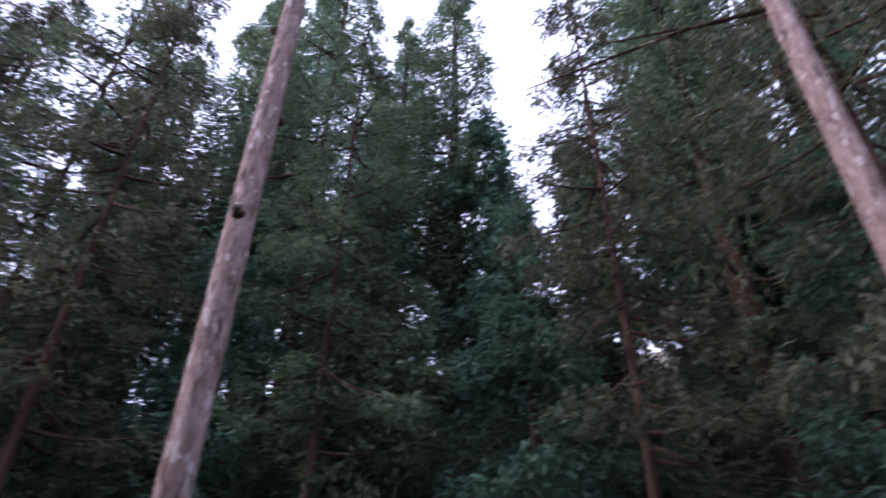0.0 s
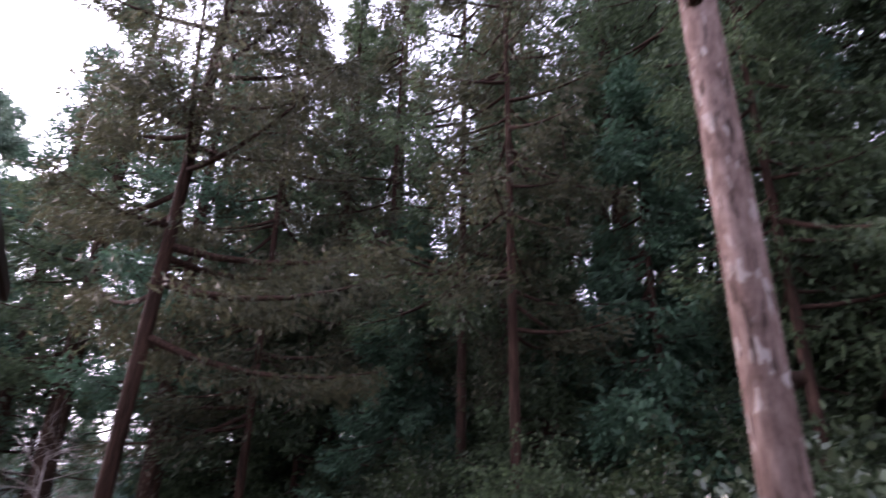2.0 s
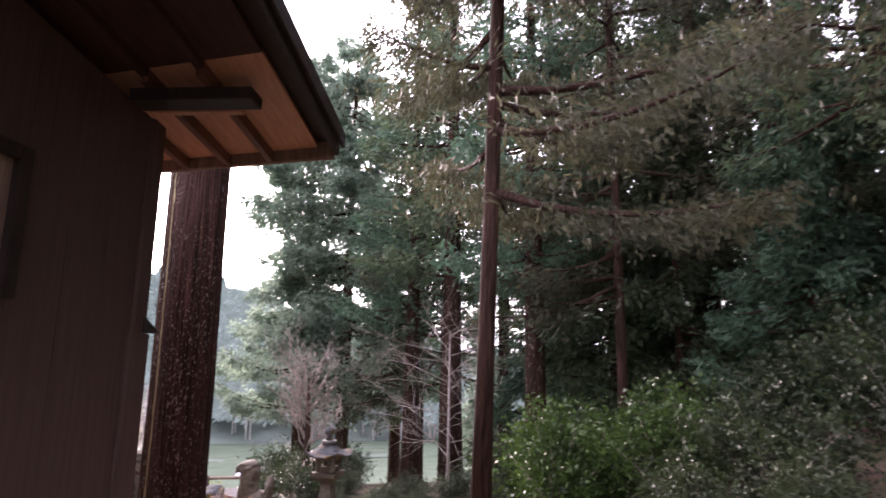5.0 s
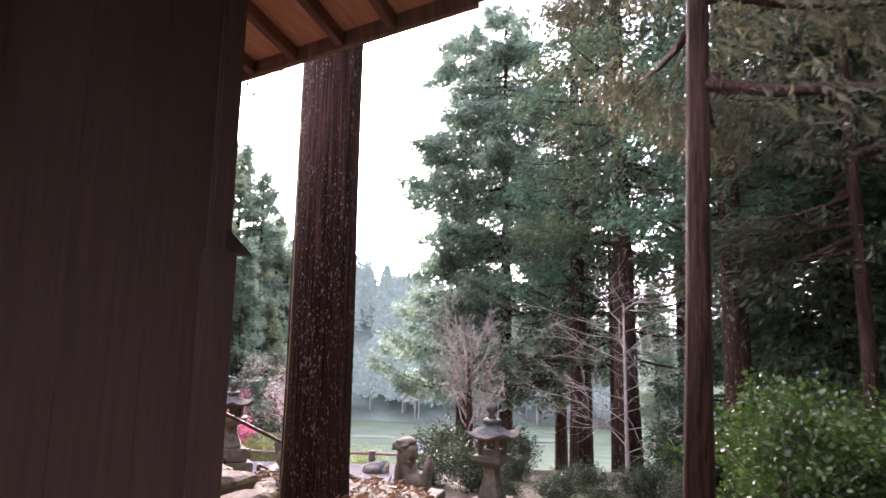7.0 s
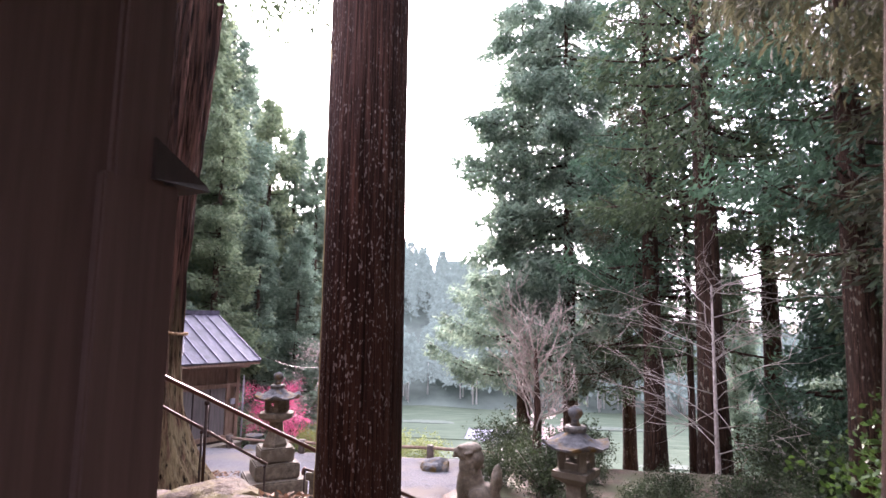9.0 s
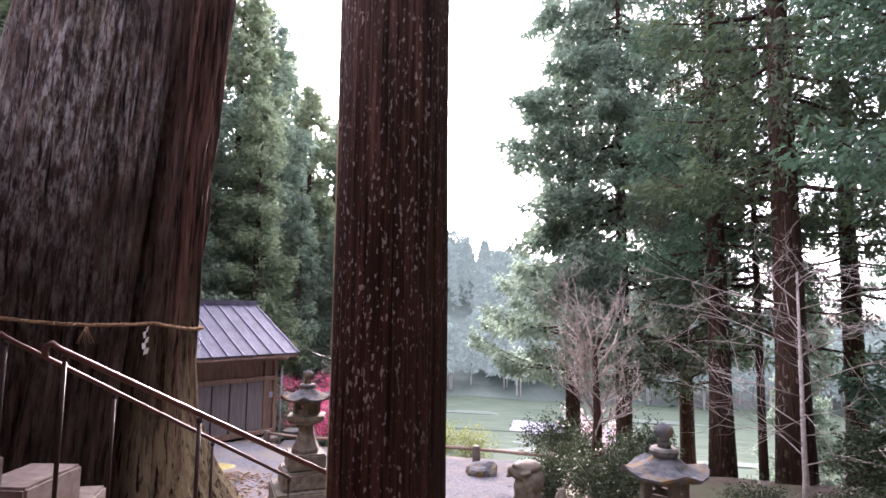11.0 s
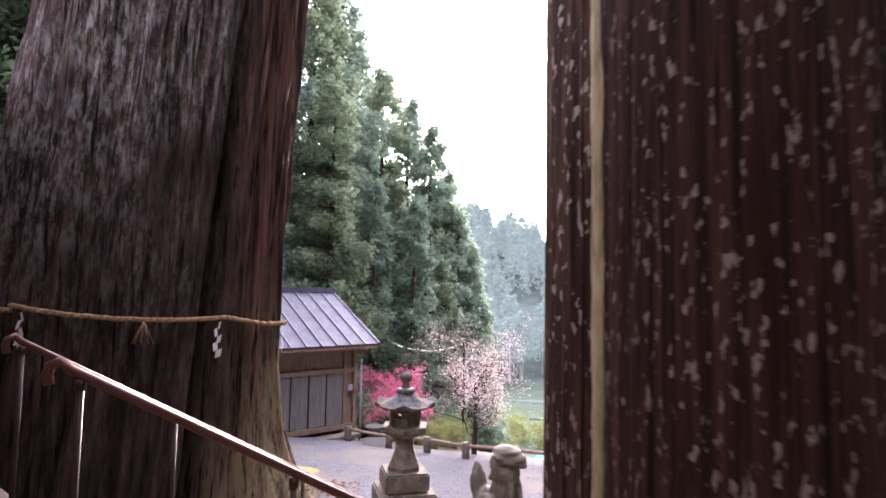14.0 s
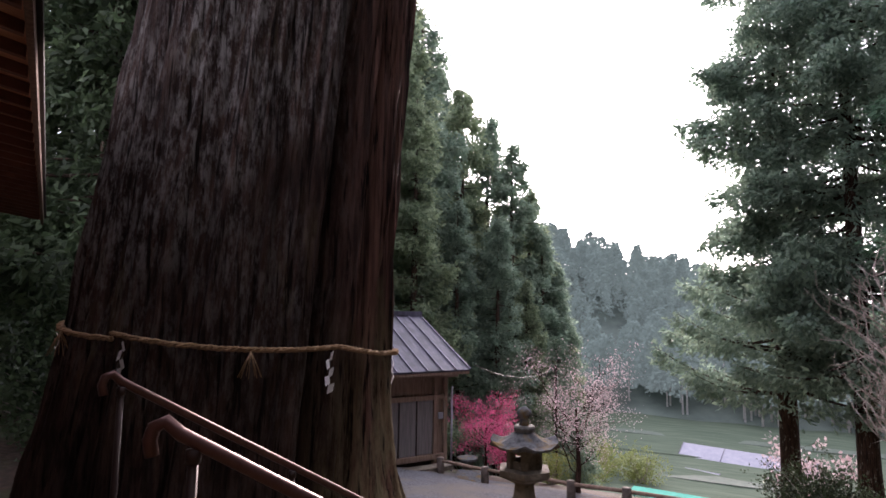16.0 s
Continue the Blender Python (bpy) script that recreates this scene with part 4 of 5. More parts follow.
# ---- lanterns ----
def stone_lantern(m, label, square=False):
    t = thing("stone_lantern", label, "stone lantern", m, "stone lanterns")
    q = math.pi / 4
    z = 0
    k = 0.84 if square else 0.94
    for a, h in ((0.43, 0.4), (0.325, 0.215), (0.25, 0.2)):
        part("plinth", one_box(-a * k, a * k, -a * k, a * k, z + 0.002, z + h, bevel=0.02), M_STONE, t)
        z += h
    part("shaft", lathe(bmesh.new(), [(0.2 * k, z), (0.205 * k, z + 0.045), (0.165 * k, z + 0.12), (0.125 * k, z + 0.22), (0.11 * k, z + 0.33), (0.135 * k, z + 0.355)], 4 if square else 6, q), M_STONE, t)
    z += 0.355
    part("platform", lathe(bmesh.new(), [(0.15 * k, z), (0.27 * k, z + 0.05), (0.285 * k, z + 0.065), (0.285 * k, z + 0.115), (0.2 * k, z + 0.125)], 4 if square else 6, q), M_STONE, t)
    z += 0.125
    fb = new("firebox")
    fb.parent = t
    n, r = (4, 0.14) if square else (6, 0.145)
    for i in range(n):
        a0 = i * 2 * math.pi / n
        part("pillar", one_box(-0.034, 0.034, -0.034, 0.034, z + 0.001, z + 0.185, m=Matrix.Rotation(a0 + q, 4, "Z") @ Matrix.Translation((r, 0, 0)), bevel=0.007), M_STONE, fb)
        am = Matrix.Rotation(a0 + q + math.pi / n, 4, "Z") @ Matrix.Translation((r * math.cos(math.pi / n), 0, 0))
        w = r * math.sin(math.pi / n) - 0.02
        if i % 2 and not square:
            part("side_panel", one_box(-0.015, 0.015, -w, w, z + 0.001, z + 0.184, m=am), M_STONE, fb)
        else:
            part("lintel", one_box(-0.015, 0.015, -w, w, z + 0.135, z + 0.184, m=am), M_STONE, fb)
            part("sill", one_box(-0.015, 0.015, -w, w, z + 0.001, z + 0.065, m=am), M_STONE, fb)
    z += 0.185
    bm = bmesh.new()
    rings = []
    for rr, h, up in ((0.13, 0.0, 0), (0.33, 0.0, 0.025), (0.375, 0.012, 0.05), (0.38, 0.03, 0.055), (0.29, 0.045, 0.014), (0.2, 0.078, 0.003), (0.14, 0.118, 0), (0.085, 0.15, 0)):
        ring = []
        for i in range(24):
            a = i * math.pi / 12
            c = abs(math.cos((a - q) * (2 if square else 3)))
            ring.append(bm.verts.new((math.cos(a) * rr * k * (0.88 + 0.12 * c), math.sin(a) * rr * k * (0.88 + 0.12 * c), z + h + up * c ** 4)))
        rings.append(ring)
    for a, b in zip(rings, rings[1:]):
        for i in range(24):
            bm.faces.new((a[i], a[(i + 1) % 24], b[(i + 1) % 24], b[i]))
    bm.faces.new(rings[0][::-1])
    bm.faces.new(rings[-1])
    part("cap", bm, M_STONE_TOP, t, "weathered grey stone roof")
    z += 0.151
    part("collar", lathe(bmesh.new(), [(0.1, z), (0.108, z + 0.035), (0.095, z + 0.052), (0.05, z + 0.056)], 12), M_STONE_DARK, t)
    z += 0.057
    part("knob", lathe(bmesh.new(), [(0.05, z), (0.036, z + 0.03), (0.036, z + 0.055), (0.062, z + 0.085), (0.072, z + 0.115), (0.062, z + 0.145), (0.03, z + 0.165), (0.006, z + 0.178)], 20), M_STONE_TOP, t, smooth=True)
    return t


stone_lantern(pose(-12.39, -2.64, -1.845, 0, 0, 34), "old granite lantern on a stepped plinth beside the court")
stone_lantern(pose(-9.89, 1.41, -1.815, 0, 0, 62), "old granite lantern with a moss-yellowed roof beside a guardian lion", True)


# ---- guardian lions ----
def guardian(m, label, flip=1):
    bm = bmesh.new()

    def blob(x, y, z, rx, ry, rz, tilt=0, n=3):
        b = bmesh.new()
        bmesh.ops.create_icosphere(b, subdivisions=n, radius=1, matrix=Matrix.Translation((x, y, z)) @ Matrix.Rotation(radians(tilt), 4, "Y") @ Matrix.Diagonal((rx, ry, rz, 1)))
        for vtx in b.verts:
            vtx.co += Vector((1, 0.5, 0.3)) * 0.008 * noise.noise(vtx.co * 12)
        me = bpy.data.meshes.new("t")
        b.to_mesh(me)
        b.free()
        bm.from_mesh(me)
        bpy.data.meshes.remove(me)

    blob(0.02, 0, 0.26, 0.115, 0.115, 0.22, 14)
    blob(-0.12, 0, 0.13, 0.16, 0.15, 0.14)
    blob(0.07, 0, 0.42, 0.12, 0.13, 0.13)
    for k in range(3):
        blob(0.09 - 0.02 * k, 0, 0.545 + 0.035 * k, 0.125 - 0.006 * k, 0.125, 0.06)
    blob(0.08, 0, 0.625, 0.12, 0.12, 0.028)
    blob(0.19, 0, 0.565, 0.07, 0.085, 0.05)
    blob(0.22, 0, 0.52, 0.05, 0.07, 0.022, 12)
    blob(0.0, 0, 0.5, 0.09, 0.14, 0.11)
    for s in (-1, 1):
        blob(0.15, 0.075 * s, 0.2, 0.036, 0.038, 0.2)
        blob(0.19, 0.075 * s, 0.03, 0.07, 0.045, 0.032)
        blob(-0.08, 0.12 * s, 0.12, 0.12, 0.06, 0.12)
        blob(0.03, 0.13 * s, 0.03, 0.09, 0.04, 0.035)
        blob(0.03, 0.135 * s, 0.585, 0.05, 0.035, 0.02, 14)
        for k in range(4):
            blob(-0.02 + 0.02 * k, 0.125 * s, 0.4 + 0.045 * k, 0.035, 0.025, 0.03)
        blob(-0.235, 0.06 * s, 0.27, 0.05, 0.05, 0.13, -8)
    blob(-0.24, 0, 0.3, 0.06, 0.07, 0.17, -6)
    blob(-0.255, 0, 0.4, 0.035, 0.045, 0.08, -4)
    raw = new("guardian_lion", from_bm("guardian_lion", bm, M_STONE, True))
    mod = raw.modifiers.new("blend", "REMESH")
    mod.mode, mod.voxel_size, mod.use_smooth_shade = "VOXEL", 0.014, True
    me = bpy.data.meshes.new_from_object(raw.evaluated_get(bpy.context.evaluated_depsgraph_get()))
    raw.modifiers.clear()
    raw.data = me
    return tagged(raw, label, "statue")


def pedestal(m, label):
    t = thing("pedestal", label, "pedestal", m, "lion pedestals")
    part("base", one_box(-0.42, 0.42, -0.34, 0.34, -0.1, 0.22, bevel=0.015), M_STONE, t)
    part("block", one_box(-0.34, 0.34, -0.26, 0.26, 0.222, 0.66, bevel=0.012), M_STONE, t)
    part("slab", one_box(-0.38, 0.38, -0.29, 0.29, 0.662, 0.76, bevel=0.012), M_STONE, t)


for (x, y, rz) in ((-10.66, 0.41, -107), (-11.78, -1.43, 73)):
    pedestal(pose(x, y, -1.93, 0, 0, rz), "stone pedestal under a guardian lion at the stair foot")
    g = guardian(None, "weathered stone guardian lion seated on its pedestal")
    g.matrix_world = pose(x, y, -1.17, 0, 0, rz)


# ---- handrails ----
def bar(name, pts, r, mat, parent, label="", sides=10):
    v, f = [], []
    tube(v, f, pts, [r] * len(pts), sides)
    return part(name, mesh_of(name, v, f, mat), None, parent, label)


def handrail(label, a, b, posts, hook=True, r=0.0165, low=0.95):
    t = thing("handrail", label, "handrail", pose(0, 0, 0), "stair handrails")
    a, b = Vector(a), Vector(b)
    d = (b - a).normalized()
    flat = Vector((d.x, d.y, 0)).normalized()
    pts = ([a - flat * 0.005 + Vector((0, 0, -0.075)), a - flat * 0.012 + Vector((0, 0, -0.04)), a - flat * 0.004 + Vector((0, 0, -0.012)), a + flat * 0.02 + Vector((0, 0, 0.0))] if hook else []) + [a + d * 0.06, b]
    bar("rail", pts, r, M_RAIL, t)
    for s in posts:
        p = a.lerp(b, s)
        bar("post", [p + Vector((0, 0, -low)), p + Vector((0, 0, -0.018))], 0.012, M_POST, t)
        bar("bracket", [p + Vector((0, 0, -0.05)), p + Vector((0, 0, -0.019))], 0.018, M_POST, t)
    return t


handrail("dark brown metal handrail along the stone stairs", (-7.832, -2.008, 0.67), (-10.5, 1.062, -1.587), (0.02, 0.19, 0.46, 0.76, 0.98))
handrail("dark brown metal handrail between the stairs and the giant cedar", (-8.3, -2.9, 0.68), (-10.75, -2.02, -0.86), (0.02, 0.3, 0.64, 0.99))
handrail("short brown metal handrail at the foot of the stairs", (-11.4, -1.82, -1.06), (-12.2, -1.6, -1.42), (0.03, 0.95), low=0.75)

# ---- stairs and terrace stones ----
AX = pose(-7.75, -2.28, 0, 0, 0, 163.1)
stairs = thing("stone_stairs", "stone stairs going down from the terrace to the court", "stairs", AX)
for k in range(9):
    zt = -0.38 - (k + 1) * 0.168
    for j in range(3):
        w = (0.44, 0.4, 0.42)[(j + k) % 3]
        part("tread_stone", one_box(k * 0.3, k * 0.3 + 0.34, -0.63 + j * 0.42, -0.63 + j * 0.42 + 0.413, zt - 0.3, zt + 0.004 * ((j * 7 + k * 3) % 3), bevel=0.015), M_STONE, stairs)
for s in (-1, 1):
    bm = bmesh.new()
    box(bm, 0, 3.1, -0.09, 0.09, -0.5, 0.0, m=Matrix.Translation((-0.15, s * 0.76, -0.36)) @ Matrix.Rotation(radians(29.2), 4, "Y"), bevel=0.015)
    part("stringer", bm, M_STONE, stairs)


def rock(x, y, z, sx, sy, sz, seed, mat=None, rz=0, label="mossy angular rock at the terrace edge"):
    bm = bmesh.new()
    bmesh.ops.create_icosphere(bm, subdivisions=3, radius=1)
    for vtx in bm.verts:
        c = vtx.co
        n1 = noise.noise(c * 1.3 + Vector((seed, 0, 0))) * 0.45 + noise.noise(c * 4 + Vector((0, seed, 0))) * 0.12
        c *= 1 + n1
        c.x, c.y, c.z = (abs(c.x) ** 0.7 * (1 if c.x > 0 else -1)) * sx, (abs(c.y) ** 0.7 * (1 if c.y > 0 else -1)) * sy, (abs(c.z) ** 0.6 * (1 if c.z > 0 else -1)) * sz
    ob = tagged(new("rock", from_bm("rock", bm, mat or M_ROCK, False)), label, "rock", "terrace rocks")
    ob.matrix_world = pose(x, y, z, 0, 0, rz)
    return ob


for i, (x, y, z, sx, sy, sz) in enumerate(((-7.95, -1.2, -0.42, 0.34, 0.22, 0.15), (-7.6, -0.88, -0.42, 0.36, 0.2, 0.16), (-7.25, -0.55, -0.46, 0.34, 0.17, 0.13), (-7.0, -0.18, -0.5, 0.26, 0.2, 0.12), (-7.85, -0.6, -0.6, 0.3, 0.3, 0.2), (-8.1, -1.25, -0.66, 0.3, 0.3, 0.2), (-6.7, 0.12, -0.55, 0.2, 0.16, 0.09), (-7.0, -0.95, -0.46, 0.22, 0.17, 0.07),
                                                    (-7.45, -0.3, -0.62, 0.2, 0.17, 0.12), (-6.85, -0.42, -0.5, 0.16, 0.12, 0.07), (-7.3, -0.12, -0.66, 0.2, 0.15, 0.11), (-8.2, -0.95, -0.6, 0.2, 0.17, 0.12), (-7.75, -1.5, -0.5, 0.15, 0.11, 0.08), (-7.1, -0.75, -0.42, 0.13, 0.1, 0.06), (-8.3, 0.6, -1.25, 0.4, 0.35, 0.25), (-8.7, -1.0, -1.0, 0.35, 0.3, 0.3), (-7.5, -1.45, -0.46, 0.25, 0.2, 0.1))):
    rock(x, y, z, sx, sy, sz, i * 3.1, None, -38 + 7 * (i % 3))
for i, (x, y) in enumerate(((-9.0, 0.6), (-9.2, 2.6), (-9.3, -0.9))):
    rock(x, y, ground_z(x, y) - 0.1, 0.4, 0.35, 0.25, 50 + i, None, i * 60, "grey retaining boulder in the bank below the terrace")
rock(-16.4, -0.9, ground_z(-16.4, -0.9), 0.32, 0.28, 0.24, 90, M_STONE_TOP, 0, "rounded grey boulder at the court edge")
for i, (x, y, z, sx, sy, rz) in enumerate(((-8.75, -3.05, -0.5, 0.3, 0.2, 12), (-8.3, -3.3, -0.36, 0.3, 0.22, -20), (-7.5, -2.75, -0.44, 0.34, 0.2, 10), (-8.0, -4.0, -0.3, 0.4, 0.3, 5), (-9.15, -3.0, -0.75, 0.2, 0.14, 25))):
    ob = tagged(new("stone_block", from_bm("stone_block", one_box(-sx, sx, -sy, sy, -0.2, 0.16 + 0.06 * (i % 2), bevel=0.02), M_CONCRETE)), "pale dressed stone block at the stair head", "stone block", "stair head blocks")
    ob.matrix_world = pose(x, y, z, 0, 0, rz)

# ---- court ----
def sheet(name, x0, x1, y0, y1, step, lift, mat, wobble=0.3):
    xs, ys = np.arange(x0, x1 + 1e-6, step), np.arange(y0, y1 + 1e-6, step)
    v = []
    for i, x in enumerate(xs):
        for j, y in enumerate(ys):
            edge = i in (0, len(xs) - 1) or j in (0, len(ys) - 1)
            xx, yy = (x + wobble * noise.noise(Vector((x, y, 1))), y + wobble * noise.noise(Vector((x, y, 5)))) if edge else (x, y)
            v.append((xx, yy, ground_z(xx, yy) + (lift if not edge else -0.03)))
    n = len(ys)
    f = [(i * n + j, (i + 1) * n + j, (i + 1) * n + j + 1, i * n + j + 1) for i in range(len(xs) - 1) for j in range(n - 1)]
    return mesh_of(name, v, f, mat)


tagged(new("pavement", sheet("pavement", -19.8, -14.0, -11.5, 0.6, 0.25, 0.03, M_COURT)), "grey gravel court", "court", "", "structure")
tagged(new("pavement", sheet("pavement", -14.6, -11.2, -4.6, 0.1, 0.25, 0.036, M_COURT, 0.6)), "grey gravel court round the stone lantern", "court", "", "structure")
tagged(new("field", sheet("field", -96, -40, -60, 40, 2.0, 0.75, M_FIELD, 3)), "green terraced field on the valley floor", "field", "", "structure")
mossy = tagged(new("moss_patch", sheet("moss_patch", -15.2, -14.1, -5.9, -5.0, 0.2, 0.07, M_MOSS, 0.2)), "yellow moss patch beside the giant cedar", "moss")
rngl = np.random.default_rng(12)
N = 16000
lx = np.concatenate([rngl.uniform(-14.6, -10.5, N // 2), rngl.uniform(-8.6, -3.5, N // 2)])
ly = np.concatenate([rngl.uniform(-5.0, 0.3, N // 2), rngl.uniform(-1.6, 3.2, N // 2)])
keep = (lx > -9) | (ly < -3.0 + 0.6 * (lx + 12.4))
lx, ly = lx[keep], ly[keep]
N = len(lx)
lz = np.array([ground_z(a, b) for a, b in zip(lx, ly)]) + 0.035
ld = rngl.normal(size=(N, 3)) * (1, 1, 0.25)
tagged(new("leaf_litter", leaf_mesh("leaf_litter", np.stack([lx, ly, lz], 1), ld, 0.06 + 0.03 * rngl.random(N), np.full(N, 0.014), M_LITTER, rngl)), "scattered dry reddish brown fallen leaves", "leaves", "", "stuff")

# ---- log fence ----
FENCE = [(-18.52, -5.52), (-18.37, -4.55), (-18.02, -3.57), (-17.84, -2.53), (-17.74, -1.19)]
fence = thing("log_fence", "low fence of log rails on short dark posts along the court", "fence", pose(0, 0, 0))
ext = [(FENCE[0][0] - 0.3, FENCE[0][1] - 1.2)] + FENCE + [(FENCE[-1][0] + 0.2, FENCE[-1][1] + 1.6)]
for i, (x, y) in enumerate(ext):
    z = ground_z(x, y)
    bar("post", [(x, y, z - 0.15), (x, y, z + 0.36)], 0.085, M_DARKPOST, fence)
    if i:
        px, py = ext[i - 1]
        bar("log_rail", [(px, py, ground_z(px, py) + 0.3), (x, y, z + 0.3)], 0.036, M_OLDWOOD, fence, "pale weathered log rail")

# ---- shed ----
SHED = pose(-20.3, -7.3, -3.05, 0, 0, -31.4)
shed = thing("shed", "weathered timber shed with grey shutters and a violet metal roof", "building", SHED)
part("back_wall", one_box(0, 6.4, -3.8, -0.06, 0.34, 2.42), M_OLDWOOD, shed)
for x in (0.0, 0.3, 3.4, 4.9, 6.3):
    part("post", one_box(x, x + 0.1, -0.06, 0.05, 0.0, 2.45, bevel=0.008), M_OLDWOOD, shed)
part("lintel", one_box(0.101, 6.3, -0.058, 0.06, 1.78, 1.9, bevel=0.006), M_OLDWOOD, shed)
part("wall_plate", one_box(-0.3, 6.5, -0.05, 0.08, 2.32, 2.44, bevel=0.006), M_OLDWOOD, shed)
part("sill_beam", one_box(0.101, 6.3, -0.05, 0.09, 0.34, 0.46, bevel=0.006), M_OLDWOOD, shed)
# Black board added below the sill to stand for shade under the raised floor.
part("crawl_shade", one_box(0.101, 6.3, -0.3, -0.2, 0.0, 0.339), M_DARKWOOD, shed)
for i in range(12):
    x = 0.41 + i * 0.49
    part("shutter", one_box(x, x + 0.46, -0.055, 0.01 + 0.012 * (i % 2), 0.47, 1.77, bevel=0.006), M_PANEL, shed)
    part("batten", one_box(x + 0.462, x + 0.488, -0.05, 0.034, 0.47, 1.77), M_DARKWOOD, shed)
for i in range(9):
    part("gable_board", one_box(-0.03, -0.002, -3.75 + i * 0.41, -3.75 + i * 0.41 + 0.4, 0.34, 2.4, bevel=0.004), M_OLDWOOD, shed)
part("meter", one_box(0.13, 0.27, 0.01, 0.07, 1.3, 1.46, bevel=0.01), M_WHITE, shed, "small white meter box")
SL = radians(27)


def shed_slope(x0, x1, y0, y1, z0, z1, bevel=0.0, back=False):
    m = Matrix.Translation((0, 0.65, 2.52)) @ Matrix.Rotation(-SL, 4, "X")
    if back:
        m = Matrix.Translation((0, -4.55, 2.52)) @ Matrix.Rotation(SL, 4, "X") @ Matrix.Diagonal((1, -1, 1, 1))
    return one_box(x0, x1, y0, y1, z0, z1, m=m, bevel=bevel)


for back in (False, True):
    part("roof", shed_slope(-0.26, 6.9, -2.92, 0, 0, 0.05, 0, back), M_METALROOF, shed, "violet standing-seam metal sheet")
for i in range(18):
    x = -0.26 + i * 0.41
    part("roof_seam", shed_slope(x, x + 0.03, -2.9, 0.01, 0.051, 0.085), M_SEAM, shed)
part("ridge_cap", one_box(-0.3, 6.95, -2.1, -1.8, 3.84, 3.98, bevel=0.02), M_METALROOF, shed)
part("fascia", one_box(-0.26, 6.9, 0.6, 0.63, 2.45, 2.53), M_OLDWOOD, shed)
for i in range(12):
    part("rafter", shed_slope(-0.2 + i * 0.62, -0.13 + i * 0.62, -1.5, -0.05, -0.09, -0.003), M_OLDWOOD, shed)
for y0 in (-1.95,):
    bm = bmesh.new()
    q = [bm.verts.new(p) for p in ((0.02, -3.8, 2.42), (0.02, -0.1, 2.42), (0.02, y0, 3.62), (0.1, -3.8, 2.42), (0.1, -0.1, 2.42), (0.1, y0, 3.62))]
    for k in ((0, 1, 2), (3, 5, 4), (0, 3, 4, 1), (1, 4, 5, 2), (2, 5, 3, 0)):
        bm.faces.new([q[j] for j in k])
    part("gable", bm, M_OLDWOOD, shed)
pole = thing("white_pole", "thin white pole beside the shed corner", "pole", pose(-20.3, -7.15, ground_z(-20.3, -7.15)))
bar("pole", [(0, 0, 0), (0, 0, 2.1)], 0.025, M_WHITE, pole)
basin = thing("stone_bench", "low stone bench along the shed front", "bench", pose(-19.3, -7.1, ground_z(-19.3, -7.1), 0, 0, -31.4))
part("slab", one_box(-0.3, 2.2, 0.0, 0.35, 0.1, 0.2, bevel=0.01), M_STONE, basin)
for x in (0.0, 1.0, 1.9):
    part("foot", one_box(x, x + 0.18, 0.05, 0.3, -0.1, 0.1, bevel=0.01), M_STONE, basin)
tap = thing("stone_basin", "small stone water basin near the shed corner", "basin", pose(-19.6, -6.4, ground_z(-19.6, -6.4)))
part("pedestal", lathe(bmesh.new(), [(0.14, -0.05), (0.11, 0.2), (0.16, 0.34)], 12), M_STONE, tap)
part("bowl", lathe(bmesh.new(), [(0.16, 0.341), (0.24, 0.39), (0.25, 0.44), (0.2, 0.445)], 16), M_STONE_TOP, tap)
ob = tagged(new("flat_stone", from_bm("flat_stone", one_box(-0.5, 0.5, -0.35, 0.35, -0.1, 0.1, bevel=0.03), M_STONE_TOP)), "flat pale stone slab on the gravel", "stone slab")
ob.matrix_world = pose(-18.9, -6.0, ground_z(-18.9, -6.0), 0, 0, 20)
wire = thing("overhead_wire", "thin sagging wire from the shed eave", "wire", pose(0, 0, 0))
wa, wb = Vector((-20.45, -6.6, -0.4)), Vector((-26.0, -6.0, -0.9))
bar("wire", [wa.lerp(wb, s) + Vector((0, 0, -1.3 * s * (1 - s))) for s in (0, 0.15, 0.3, 0.5, 0.7, 0.85, 1)], 0.012, M_POST, wire, sides=4)
bar("support", [wb + Vector((0, 0, 0.1)), wb + Vector((0, 0, -4.5))], 0.04, M_POST, wire, sides=6)

# ---- valley ----
def greenhouse(x, y, z, ln, w, h, rz, label):
    t = thing("greenhouse", label, "greenhouse", pose(x, y, z, 0, 0, rz), "valley buildings")
    bm = bmesh.new()
    vs = [[bm.verts.new((px, py, pz)) for py, pz in ((-w / 2, 0), (-w / 2, h * 0.55), (0, h), (w / 2, h * 0.55), (w / 2, 0))] for px in (-ln / 2, ln / 2)]
    for i in range(4):
        bm.faces.new((vs[0][i], vs[0][i + 1], vs[1][i + 1], vs[1][i]))
    bm.faces.new(vs[0])
    bm.faces.new(vs[1][::-1])
    part("shell", bm, M_WHITE, t)
    for i in range(4):
        px = -ln / 2 + ln * i / 3
        bar("rib", [(px, -w / 2 - 0.03, 0), (px, -w / 2 - 0.03, h * 0.56), (px, 0, h + 0.04), (px, w / 2 + 0.03, h * 0.56), (px, w / 2 + 0.03, 0)], 0.035, M_SEAM, t, sides=4)
    for side in (-1, 1):
        part("wall_sheet", one_box(-ln / 2 + 0.2, ln / 2 - 0.2, side * (w / 2 + 0.01), side * (w / 2 + 0.04), 0.1, h * 0.5), M_SEAM, t)


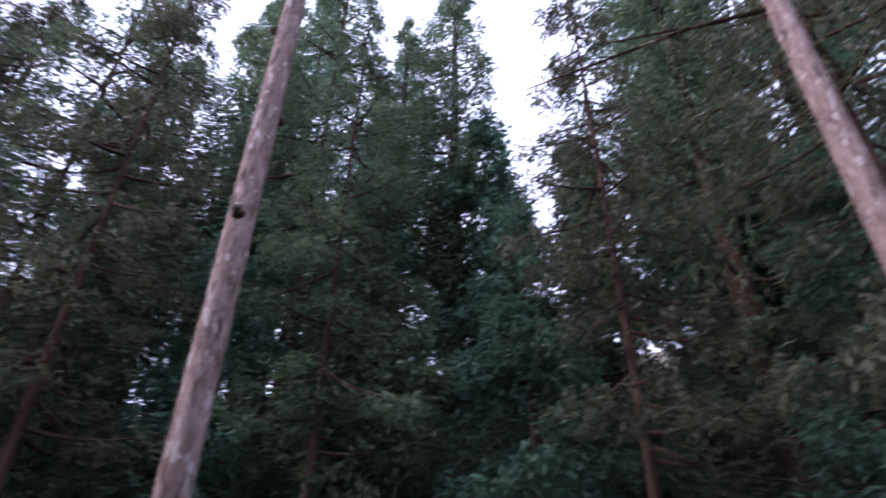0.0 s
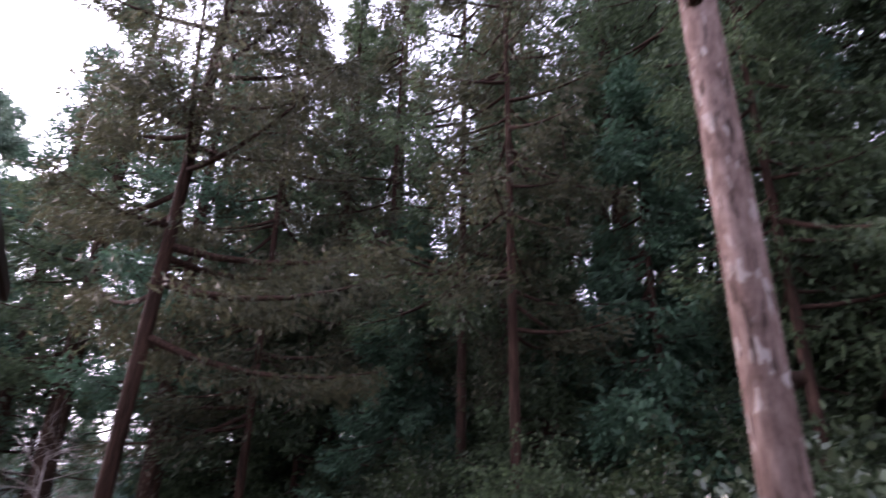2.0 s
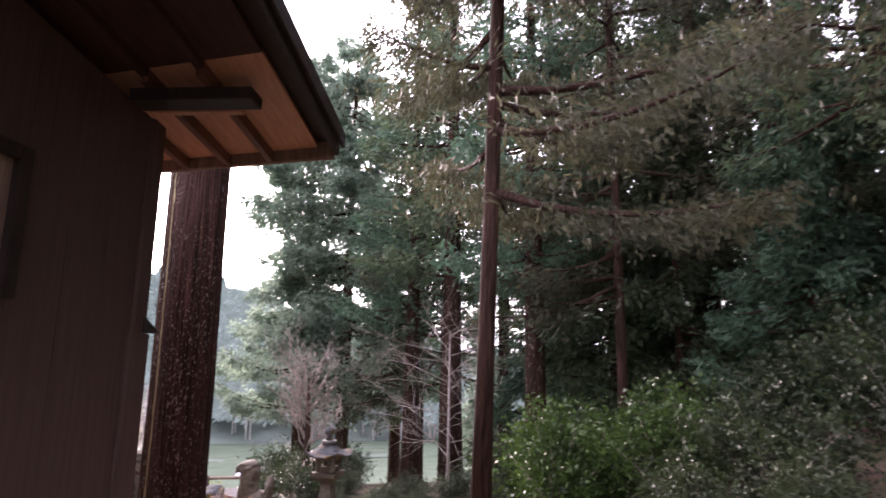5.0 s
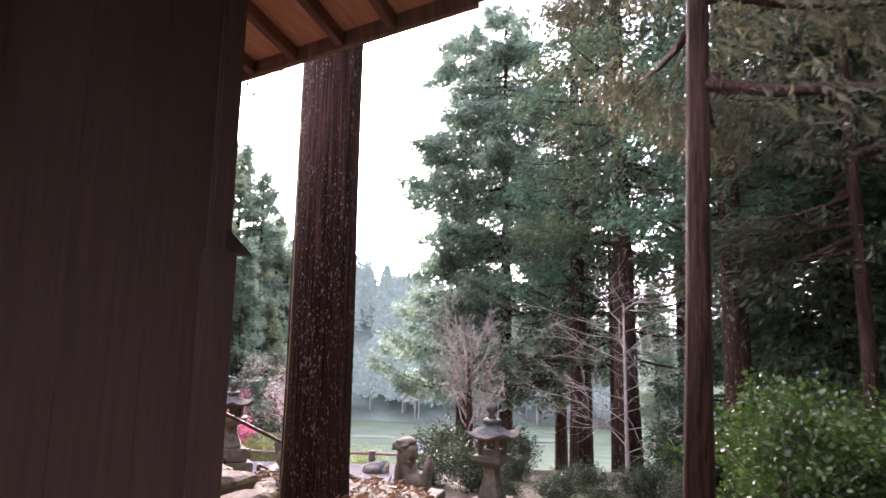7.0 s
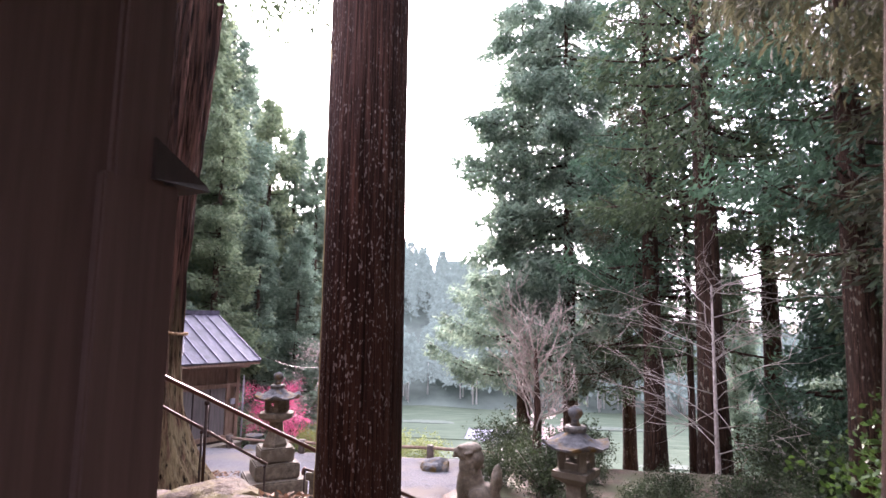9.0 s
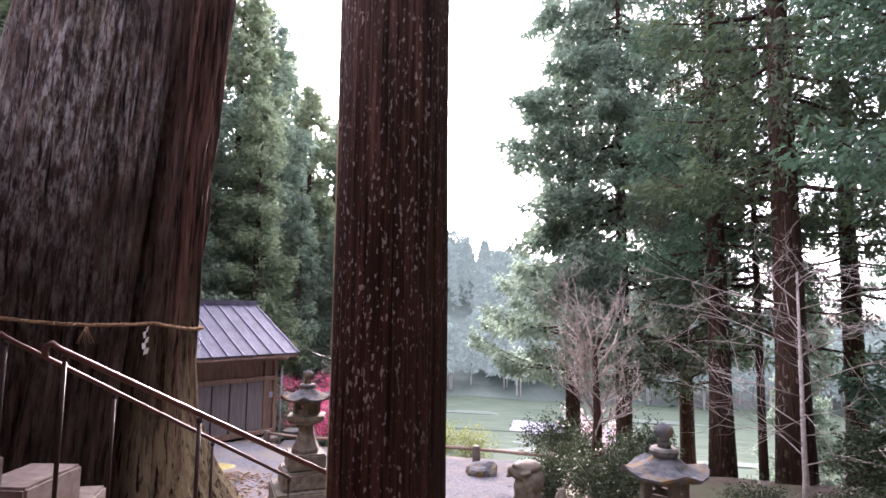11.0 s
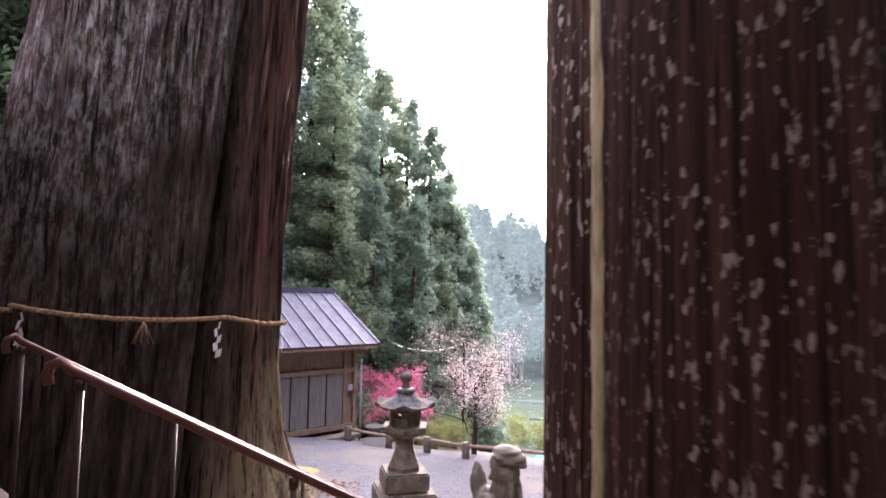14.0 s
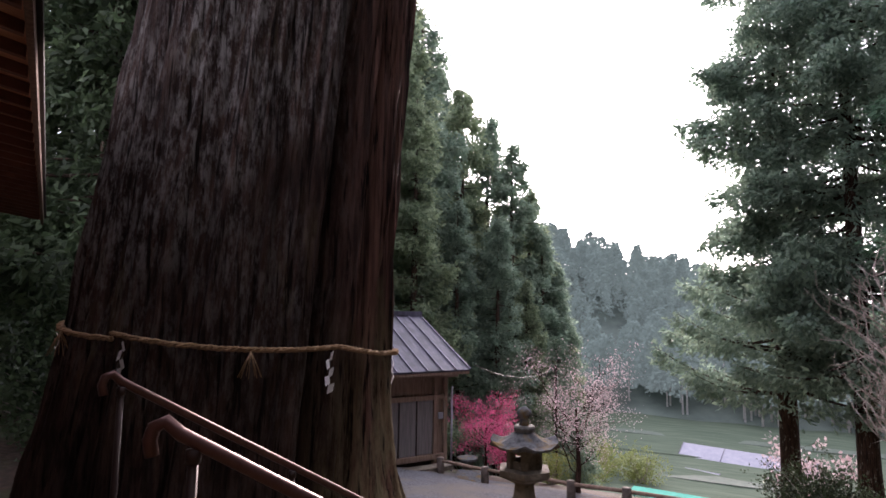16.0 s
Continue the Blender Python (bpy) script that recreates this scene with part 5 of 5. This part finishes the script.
greenhouse(-72, 0.6, ground_z(-72, 1.0) - 0.7, 12, 4.2, 2.4, 76, "long white greenhouse on the valley floor")
greenhouse(-66, -3.2, ground_z(-66, -1) - 0.6, 3, 2, 1.4, 72, "small pale greenhouse beside the long one")
net = thing("net_cage", "teal netted garden frame below the court", "garden frame", pose(-48.0, -3.6, ground_z(-48.0, -3.6) + 0.5, 0, 0, 85))
part("top_net", one_box(-3.4, 3.4, -1.0, 1.0, 1.5, 1.52), M_TEAL, net)
for x in (-3.4, -1.1, 1.1, 3.3):
    for y in (-1.0, 0.95):
        part("stake", one_box(x, x + 0.08, y, y + 0.08, -0.5, 1.499), M_TEAL, net)
part("side_net", one_box(-3.4, 3.4, 1.03, 1.05, 1.0, 1.49), M_TEAL, net)
# terraces of the far field
for i in range(3):
    x = -62 - i * 9
    tagged(new("terrace_bank", mesh_of("terrace_bank", [(x, -45, ground_z(x, -45)), (x, 18, ground_z(x, 18)), (x - 0.3, 18, -13.2), (x - 0.3, -45, -13.2), (x - 3, -45, -13.3), (x - 3, 18, -13.3), (x - 3, 18, -14.2), (x - 3, -45, -14.2)], [(0, 1, 2, 3), (3, 2, 5, 4), (4, 5, 6, 7)], M_FIELD if i % 2 else M_FIELD_DARK, False)), "low grassy terrace bank in the field", "terrace", "", "structure")

tagged(new("backdrop_hill", sheet("backdrop_hill", -175, -91, -140, 80, 6.0, 1.2, M_HILLGROUND, 0)), "far hillside under the wood, haze put into its grey-green colour", "hill", "", "backdrop")

# far woods
rngf = np.random.default_rng(9)
cs, ds, tv, tf = [], [], [], []
for i in range(680):
    x, y = (-93 - 75 * rngf.random() ** 0.9 if i > 130 else -92 - 6 * rngf.random()), rngf.uniform(-120, 60)
    z = ground_z(x, y)
    H, R = rngf.uniform(8, 12), rngf.uniform(1.6, 2.6)
    n = 430
    h = rngf.random(n) ** 0.8
    a = rngf.random(n) * 6.283
    rr = R * (1 - h) ** 0.7 * rngf.uniform(0.7, 1.1, n)
    near = x > -101
    lo = 0.45 if near else 0.15
    c = np.stack([x + np.cos(a) * rr, y + np.sin(a) * rr, z + H * (lo + (1 - lo) * h)], 1)
    cs.append(c)
    ds.append(np.stack([np.cos(a), np.sin(a), np.full(n, -0.5)], 1) + rngf.normal(size=(n, 3)) * 0.5)
    if near:
        tube(tv, tf, [(x, y, z), (x, y, z + H * 0.8)], [0.16, 0.06], 4)
c, d = np.concatenate(cs), np.concatenate(ds)
tagged(new("backdrop_woods", leaf_mesh("backdrop_woods", c, d, 0.7 + 0.5 * rngf.random(len(c)), 0.16 + 0.12 * rngf.random(len(c)), M_HILL, rngf)), "blue-green conifer wood on the far hillside, haze put into its pale glowing colour", "woods", "", "backdrop")
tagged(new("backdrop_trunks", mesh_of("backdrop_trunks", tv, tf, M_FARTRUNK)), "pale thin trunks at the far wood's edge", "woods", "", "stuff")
